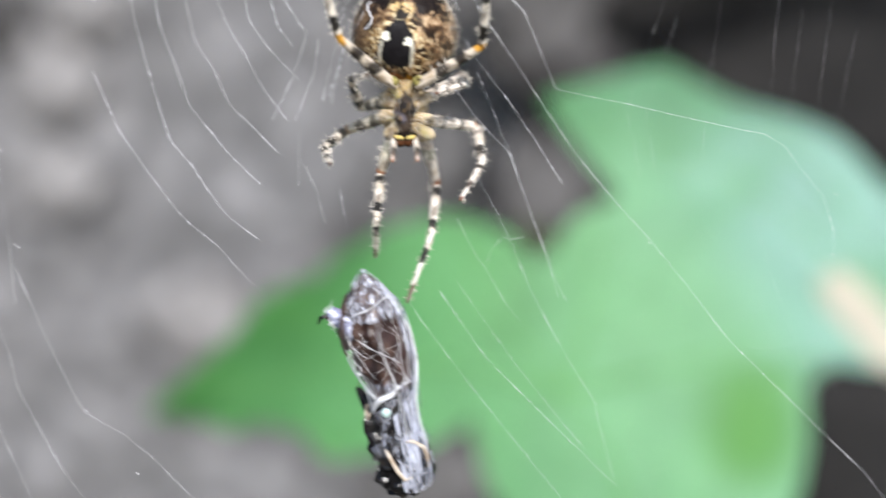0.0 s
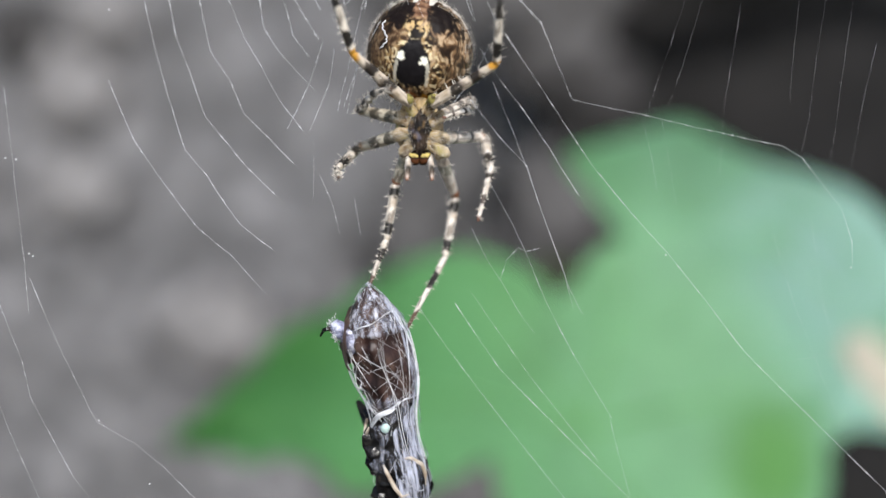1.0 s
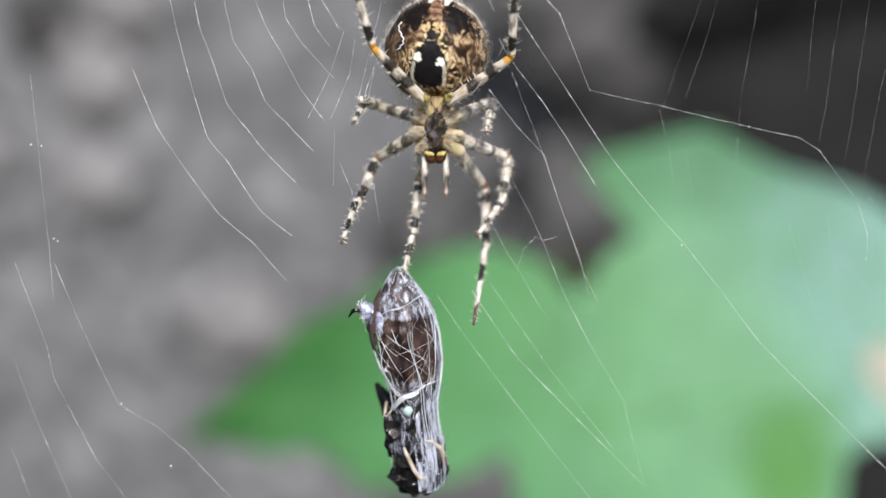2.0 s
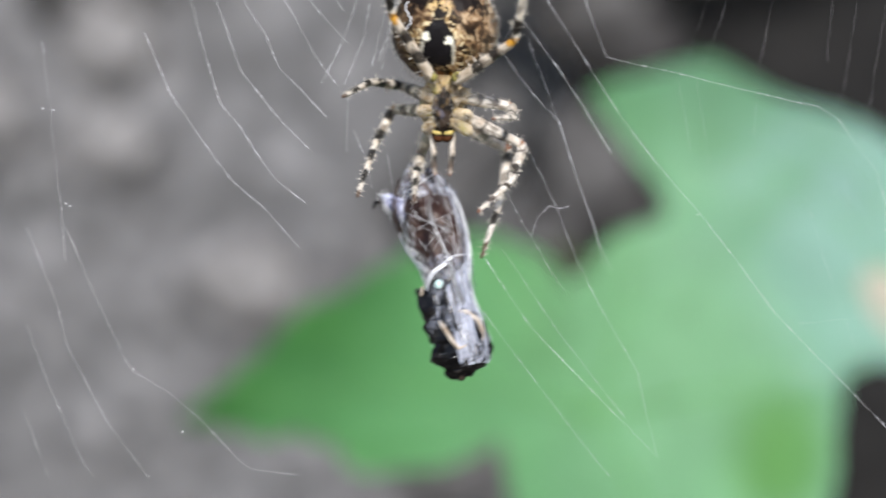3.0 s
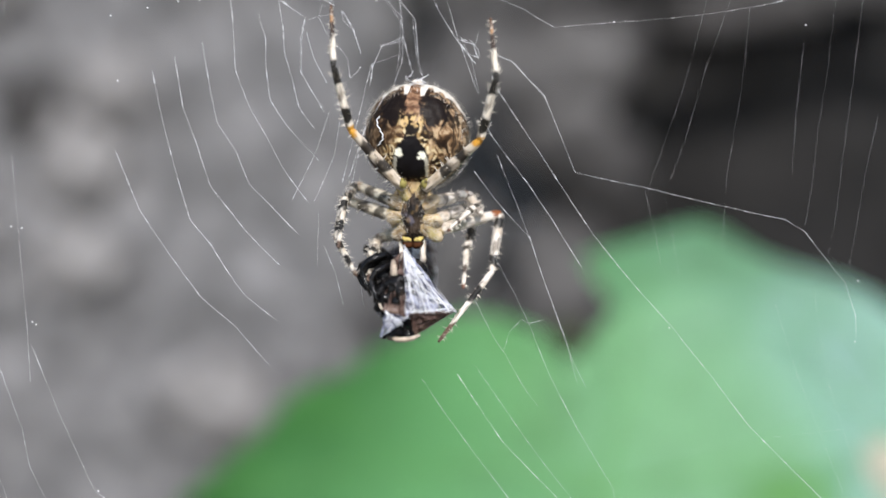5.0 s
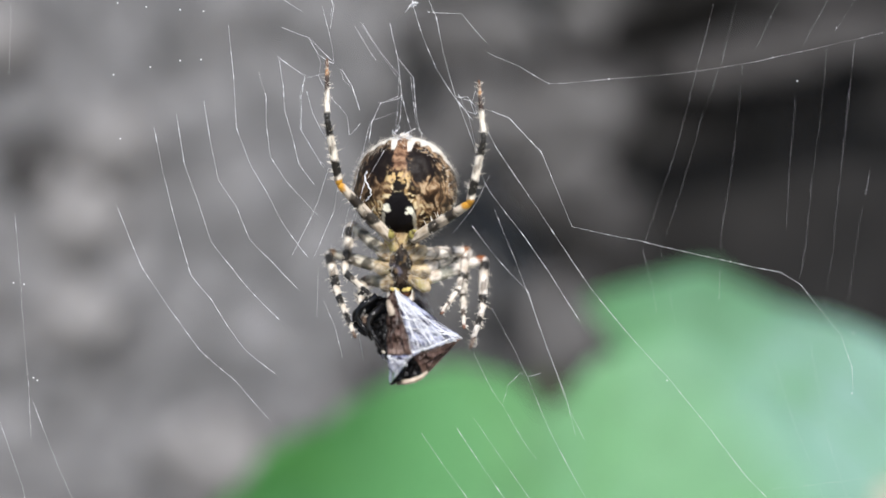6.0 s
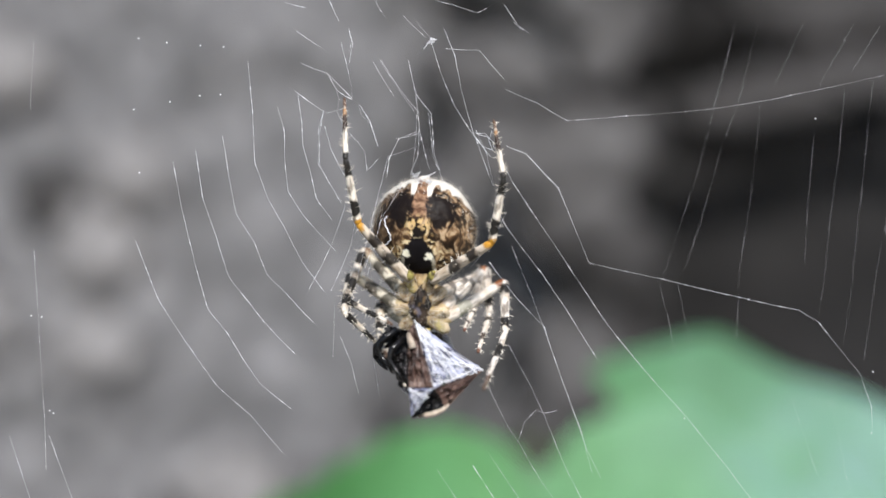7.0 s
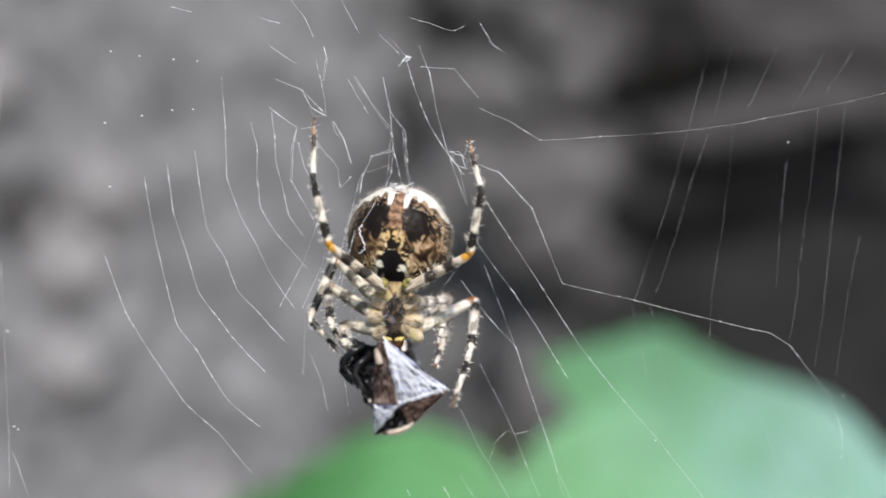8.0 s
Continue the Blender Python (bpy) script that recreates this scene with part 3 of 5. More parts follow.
thread("radial_thread", 0, 0.034, (-2.2, 12.0), (-2.3, 9.4), (-2.6, 7.0))
thread("radial_thread", 0, 0.034, (-1.3, 12.0), (-0.9, 8.6), (-0.1, 6.7))
thread("radial_thread", 0, 0.034, (-3.3, 6.4), (-4.8, 3.9), (-6.1, 0.0))
thread("anchor_thread", 0, 0.04, (36.2, -30.0), (78.7, -84.9))
thread("anchor_thread", 0, 0.04, (9.4, 36.5), (13.7, 58.1))
thread("anchor_thread", 0, 0.04, (-44.8, -37.2), (-73.0, -80.6))
thread("anchor_thread", 0, 0.04, (-39.2, 27.8), (-64.3, 58.1))
thread("anchor_thread", 0, 0.04, (37.1, 16.1), (78.7, 30.4))
thread("spiral_thread", 0, 0.03, (-9.2, 15.1), (-8.5, 13.9), (-8.2, 13.0), (-8.4, 12.1), (-7.9, 11.1), (-6.9, 9.8))
thread("spiral_thread", 0, 0.03, (-8.2, 13.0), (-7.4, 13.0))
thread("spiral_thread", 0, 0.03, (-7.5, 18.5), (-7.3, 17.6), (-7.5, 16.5))
thread("spiral_thread", 0, 0.03, (-8.1, 17.4), (-7.6, 15.5), (-7.3, 14.1), (-7.2, 13.0))
thread("spiral_thread", 0, 0.03, (-9.4, 11.9), (-8.2, 12.2), (-7.5, 12.4))
thread("spiral_thread", 0, 0.03, (-6.8, 9.8), (-6.2, 9.0), (-6.0, 7.5), (-5.2, 8.4))
thread("spiral_thread", 0, 0.03, (-6.7, 12.6), (-6.5, 11.8), (-5.8, 11.2), (-5.2, 9.4))
thread("spiral_thread", 0, 0.03, (-9.4, 12.1), (-9.8, 10.7), (-9.8, 8.0), (-8.8, 6.4), (-7.9, 5.1))
thread("spiral_thread", 0, 0.03, (2.1, 10.5), (3.1, 10.5), (3.7, 9.8), (3.8, 9.2), (3.3, 9.3), (2.9, 9.5))
thread("spiral_thread", 0, 0.03, (3.5, 10.2), (3.7, 11.1))
thread("spiral_thread", 0, 0.03, (4.8, 9.5), (6.2, 9.0), (7.5, 7.6), (8.8, 6.2), (9.4, 4.8))
thread("spiral_thread", 0, 0.03, (2.4, 10.7), (3.2, 9.0), (3.8, 6.4))
thread("spiral_thread", 0, 0.03, (-5.2, 16.2), (-4.2, 14.7), (-2.4, 12.1))
thread("spiral_thread", 0, 0.03, (-3.8, 10.0), (-2.3, 10.5))
for x, z in [(-23.8, 17.6), (-21.6, 17.3), (-19.0, 17.1), (-17.2, 17.0), (-24.1, 12.1), (-21.3, 12.7), (-19.0, 13.2), (-17.4, 13.3), (-23.6, 7.2), (-31.8, -3.9), (-30.3, -11.2), (14.0, 11.9), (26.7, 13.6), (28.6, 11.8), (33.1, -7.7), (33.0, -12.4), (-1.1, 17.7), (23.5, -2.2), (18.6, -11.4), (-31.0, -4.0), (-30.0, -11.4), (-25.4, -24.3), (-21.6, -29.4)]:
    bm = bmesh.new()
    egg(bm, (x * MM, 0, z * MM), (0.000065, 0.00006, 0.00006), 8, 6, 0.3)
    part("droplet", bm, M_BEAD, web)

bm = bmesh.new()
knot = random.Random(3)
for k in range(9):
    p = Vector((-1.18, 0, 17.63)) + Vector((knot.gauss(0, 0.10), knot.gauss(0, 0.1), knot.gauss(0, 0.16)))
    q = p + Vector((knot.gauss(0.1, 0.22), knot.gauss(0, 0.1), knot.gauss(0.1, 0.25)))
    tube(bm, [p * MM, (p + q) / 2 * MM + Vector((0.00006, 0, 0.00004)), q * MM], 0.045 * MM, 5)
part("silk_knot", bm, M_SILK, web, "small bright knot of gathered silk")

# ---------- spider ----------
BLACK, BROWN, TAN, CREAM, WHITE, AMBER = (0.008, 0.007, 0.006), (0.085, 0.045, 0.02), (0.33, 0.21, 0.10), (0.62, 0.55, 0.44), (0.85, 0.80, 0.70), (0.50, 0.24, 0.03)
spider = tagged(new("spider"), "brown and cream garden spider with banded legs, hanging head down", "spider")
R_AB = Vector((4.2, 3.8, 4.35)) * MM


def belly_colour(co, normal):
    x, y, z = co.x / R_AB.x, co.y / R_AB.y, co.z / R_AB.z
    up = math.degrees(math.atan2(z, -y))
    w = co * 900
    w = w + 0.35 * Vector((noise.noise(w * 1.3), noise.noise(w * 1.3 + Vector((9, 2, 5))), noise.noise(w * 1.3 + Vector((3, 7, 1)))))
    n1 = noise.noise(w * 0.9)
    n2 = noise.noise(Vector((w.x * 2.6, w.y * 2.6, w.z * 1.3)))
    n3 = noise.noise(w * 4.0)
    n4 = noise.noise(Vector((w.x * 5.0, w.y * 5.0, w.z * 2.6)) + Vector((5, 1, 3)))
    # brown ground, finely mottled straw and dark, shade painted into the left flank
    flank_light = 0.28 + 0.72 * soft(-0.6, 0.3, x)
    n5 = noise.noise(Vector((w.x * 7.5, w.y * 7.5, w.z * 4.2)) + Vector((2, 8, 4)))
    c = mix((0.045, 0.024, 0.012), (0.23, 0.135, 0.068), soft(-0.40, 0.30, 0.9 * n2 + 0.6 * n4 + 0.3 * n5) * flank_light)
    c = mix(c, (0.50, 0.37, 0.23), soft(0.10, 0.50, 0.6 * n5 + 0.6 * n4 + 0.8 * n2 + 0.4 * n1) * 0.8 * flank_light)
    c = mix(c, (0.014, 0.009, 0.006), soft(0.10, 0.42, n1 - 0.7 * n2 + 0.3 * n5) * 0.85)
    # darker again towards the sides and the lower rim
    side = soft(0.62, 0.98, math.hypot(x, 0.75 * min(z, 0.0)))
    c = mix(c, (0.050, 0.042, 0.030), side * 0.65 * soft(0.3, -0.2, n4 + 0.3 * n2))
    if y > 0.30:
        return mix(c, (0.24, 0.21, 0.18), 0.55 * soft(-0.2, 0.4, n2 + n4))
    dx, wob = x, 0.06 * n3
    wide = 0.15 + 0.18 * soft(0.22, -0.15, z)
    plate = (abs(dx / wide) ** 3.2 + abs((z + 0.19) / 0.43) ** 3.6) ** (1 / 3.4)
    # straw flecks round the dark plate and above it
    halo = soft(2.1, 1.2, plate + 3 * wob + 0.3 * n2) * soft(-0.75, -0.5, z)
    c = mix(c, (0.46, 0.30, 0.125), halo * 0.6 * soft(-0.12, 0.25, n4 + 0.5 * n3 + 0.08))
    c = mix(c, (0.78, 0.66, 0.42), halo * soft(0.18, 0.34, n3 + 0.4 * n4) * 0.85)
    # reddish brown middle stripe with faint bars towards the tail
    stripe = soft(0.22, 0.13, abs(x) + wob) * soft(30, 40, up)
    c = mix(c, mix((0.10, 0.045, 0.024), (0.30, 0.17, 0.10), 0.5 + 0.5 * math.sin(up * 0.55 + 2.5 * n4)), stripe * 0.85)
    c = mix(c, (0.58, 0.40, 0.18), soft(0.32, 0.16, abs(x) + 2 * wob) * soft(16, 22, up) * soft(40, 30, up) * soft(-0.15, 0.2, n4 + 0.6 * n3))
    c = mix(c, (0.008, 0.007, 0.008), soft(1.07, 0.93, plate + 2 * wob))
    c = mix(c, (0.012, 0.009, 0.007), soft(0.13, 0.07, math.hypot(x * 0.8, z - 0.30) + wob))
    for s in (-1, 1):
        blot = math.hypot((x - s * 0.40) * 1.15, (up - 48) / 74)
        c = mix(c, (0.008, 0.005, 0.004), 0.98 * soft(0.38, 0.25, blot + 2.2 * wob + 0.08 * n2))
        # white scalloped band along the tail's edge, with a hook beside the middle
        a = x * s
        edge_up = float(np.interp(a, (0.07, 0.10, 0.13, 0.19, 0.23, 0.30, 0.36, 0.42, 0.50, 0.56, 0.64, 0.72, 0.80, 0.90, 0.97), (150, 64, 56, 58, 78, 82, 70, 77, 81, 70, 78, 83, 76, 84, 150)))
        if a > 0.07 and z > 0.0:
            c = mix(c, (0.70, 0.66, 0.58), soft(edge_up + 1, edge_up + 7, up + 45 * wob) * soft(128, 112, up))
        # pale spots and the lines that run down from them
        spot = (abs(x - s * 0.22) ** 3 + abs(z + 0.12 + 0.02 * s) ** 3) ** 0.333
        c = mix(c, (0.95, 0.92, 0.76), soft(0.085, 0.06, spot + wob * 0.7))
        c = mix(c, (0.72, 0.68, 0.56), 0.6 * soft(0.04, 0.018, abs(x - s * (0.30 - 0.06 * (z + 0.4) ** 2 * 8)) + wob * 0.3) * soft(-0.62, -0.54, z) * soft(-0.14, -0.22, z))
    c = mix(c, (0.26, 0.10, 0.03), soft(0.16, 0.10, math.hypot(x * 0.8, z + 0.84)))
    return mix(c, AMBER, soft(0.3, 0.15, abs(abs(x) - 0.26) * 1.5 + abs(z + 0.82) * 2 + wob) * 0.8)


bm = bmesh.new()
bmesh.ops.create_uvsphere(bm, u_segments=280, v_segments=190, radius=1)
for v in bm.verts:
    n = v.co.copy()
    k = 1 + 0.02 * noise.noise(n * 2.2) + 0.008 * noise.noise(n * 9)
    k *= 1 - 0.06 * soft(0.3, 1.0, -n.z)
    v.co = Vector((n.x * R_AB.x, n.y * R_AB.y, n.z * R_AB.z)) * k
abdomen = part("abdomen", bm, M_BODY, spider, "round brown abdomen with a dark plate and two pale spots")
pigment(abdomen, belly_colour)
rng = random.Random(4)
bm = bmesh.new()
for i in range(2200):
    n = Vector((rng.gauss(0, 1), rng.gauss(-0.2, 1), rng.gauss(0.2, 1))).normalized()
    if n.y < -0.45:
        continue
    p = Vector((n.x * R_AB.x, n.y * R_AB.y, n.z * R_AB.z)) * 0.99
    out = (n + Vector((rng.gauss(0, 0.3), rng.gauss(0, 0.3), rng.gauss(0.25, 0.3)))).normalized()
    spike(bm, p, p + out * rng.uniform(0.25, 0.65) * MM, 0.013 * MM)
tagged(part("hair", bm, M_HAIR, abdomen, "fine pale bristles"), kind="stuff")
bm = bmesh.new()
for k in range(5):
    a = k * 1.3
    tube(bm, [Vector((math.cos(a) * 0.35 * q, -0.3 * q * math.sin(a), 4.2 + 0.45 * q)) * MM for q in (0, 0.5, 1)], [0.26 * MM, 0.2 * MM, 0.09 * MM], 7)
part("spinneret", bm, M_HAIR, abdomen)
bm = bmesh.new()
for j in range(7):
    pts, p = [], Vector((rng.uniform(-0.6, 0.4), -0.3, 4.4))
    for k in range(7):
        pts.append(p * MM)
        p = p + Vector((rng.gauss(0.05, 0.28), rng.gauss(0, 0.2), rng.gauss(0.03, 0.2)))
    tube(bm, pts, 0.03 * MM, 5)
part("silk_tuft", bm, M_SILK, abdomen, "tangled white silk at the spinnerets")
bm = bmesh.new()
pts = []
for k in range(22):
    z = 2.1 - k * 0.105
    x = -2.5 - 0.30 * math.sin(k * 0.30 + 0.5) + 0.07 * math.sin(k * 1.7) + 0.03 * math.sin(k * 3.1)
    y = -R_AB.y * math.sqrt(max(0.05, 1 - (x * MM / R_AB.x) ** 2 - (z * MM / R_AB.z) ** 2)) - 0.05 * MM
    pts.append((x * MM, y * 1.02, z * MM))
tube(bm, pts, 0.05 * MM, 6)
part("silk_strand", bm, M_SILK, abdomen, "loose white silk strand stuck to the belly")


# prosoma: sternum, coxae, carapace rim, jaws
def breast_colour(co, normal):
    w = co * 1400
    c = mix((0.010, 0.008, 0.007), (0.05, 0.035, 0.025), soft(-0.1, 0.5, noise.noise(w)))
    c = mix(c, (0.16, 0.15, 0.19), soft(0.25, 0.5, noise.noise(w * 0.9 + Vector((4, 0, 0)))) * 0.6)
    return mix(c, (0.30, 0.19, 0.08), soft(0.25, 0.5, noise.noise(w * 1.7 + Vector((1, 5, 0)))) * 0.35)


bm = bmesh.new()
egg(bm, (0, -0.25 * MM, -0.1 * MM), (0.92 * MM, 0.42 * MM, 1.7 * MM), 60, 44, 0.22, 5.0)
for v in bm.verts:
    v.co.x *= 0.72 + 0.28 * soft(-1.6 * MM, 0.4 * MM, v.co.z)
sternum = part("sternum", bm, M_BODY, spider, "dark shield-shaped breast plate")
pigment(sternum, breast_colour)


def tan_colour(co, normal):
    n = noise.noise(co * 1600) + 0.5 * noise.noise(co * 4200)
    far = soft(0.9 * MM, 2.2 * MM, abs(co.x))
    c = mix((0.15, 0.085, 0.032), (0.56, 0.42, 0.22), soft(-0.55, 0.35, n))
    c = mix(c, (0.62, 0.51, 0.35), far * 0.8)
    c = mix(c, (0.36, 0.34, 0.09), soft(0.2, 0.5, noise.noise(co * 900 + Vector((2, 6, 0)))) * 0.5)
    return mix(c, (0.03, 0.02, 0.012), soft(0.12, 0.34, noise.noise(co * 1900 + Vector((9, 0, 0)))) * 0.8)


bm = bmesh.new()
egg(bm, (0, 1.7 * MM, 0.2 * MM), (1.9 * MM, 1.2 * MM, 2.5 * MM), 40, 30, 0.06, 3.0)
carapace = part("carapace", bm, M_BODY, spider, "tan carapace behind the leg roots")
pigment(carapace, tan_colour)
for s, ends in ((-1, ((0.78, 2.10), (1.30, 1.02), (1.42, -0.22), (1.02, -1.46))), (1, ((0.95, 2.10), (1.42, 1.02), (1.58, -0.48), (1.52, -1.46)))):
    for k, (ex, ez) in enumerate(ends):
        c0 = Vector((s * (0.38, 0.5, 0.5, 0.4)[k], -0.05, ez * 0.55))
        c1 = Vector((s * ex, 0.2 if k else -0.6, ez))
        d = c1 - c0
        bm = bmesh.new()
        tube(bm, [(c0 + d * q) * MM for q in (-0.15, -0.05, 0.2, 0.5, 0.85, 1.1, 1.4, 1.7)], [k2 * MM for k2 in (0.2, 0.38, 0.46, 0.47, 0.47, 0.50, 0.50, 0.25)], 20)
        for v in bm.verts:
            v.co += v.co.normalized() * 0.06 * MM * noise.noise(v.co * 2200 + Vector((k, s, 0)))
            v.co.y *= 0.8
        for j in range(150):
            p = c0 + d * rng.uniform(0.0, 1.5)
            out = Vector((rng.gauss(0, 0.6), -1, rng.gauss(0, 0.6))).normalized()
            tip = (out + d.normalized() * 0.7).normalized()
            spike(bm, (p + out * 0.46) * MM, (p + out * 0.46 + tip * rng.uniform(0.25, 0.75)) * MM, 0.010 * MM, 1)
        pigment(part("coxa", bm, [M_BODY, M_HAIR], spider, "tan hairy leg root"), tan_colour)


def jaw_colour(co, normal):
    z, x = co.z / MM, abs(co.x / MM)
    n = noise.noise(co * 4000)
    c = mix((0.012, 0.008, 0.006), (0.08, 0.03, 0.012), soft(-2.05, -2.25, z + 0.1 * n))
    c = mix(c, (0.02, 0.01, 0.006), soft(-2.5, -2.65, z))
    return mix(c, (0.56, 0.44, 0.14), soft(0.15, 0.06, abs(z + 1.93 - 0.16 * x) + 0.08 * n) * soft(0.05, 0.14, x) * soft(0.98, 0.85, x))


def squared(v):
    return math.copysign(abs(v) ** 0.62, v)


for s in (-1, 1):
    bm = bmesh.new()
    bmesh.ops.create_uvsphere(bm, u_segments=36, v_segments=28, radius=1)
    for v in bm.verts:
        n = v.co.copy()
        taper = 1 - 0.30 * soft(0.3, -1.0, n.z)
        v.co = Vector((s * 0.43 * taper + squared(n.x) * 0.48 * taper, 0.15 + n.y * 0.5, -2.1 + squared(n.z) * 0.58)) * MM * (1 + 0.02 * noise.noise(n * 4))
    pigment(part("jaw", bm, M_BODY, spider, "dark brown jaw with a yellow mark"), jaw_colour)
bm = bmesh.new()
tube(bm, [Vector((0, 0.7, z)) * MM for z in (1.2, 1.9, 2.6)], [0.7 * MM, 0.5 * MM, 0.8 * MM], 14)
pigment(part("waist", bm, M_BODY, spider), tan_colour)

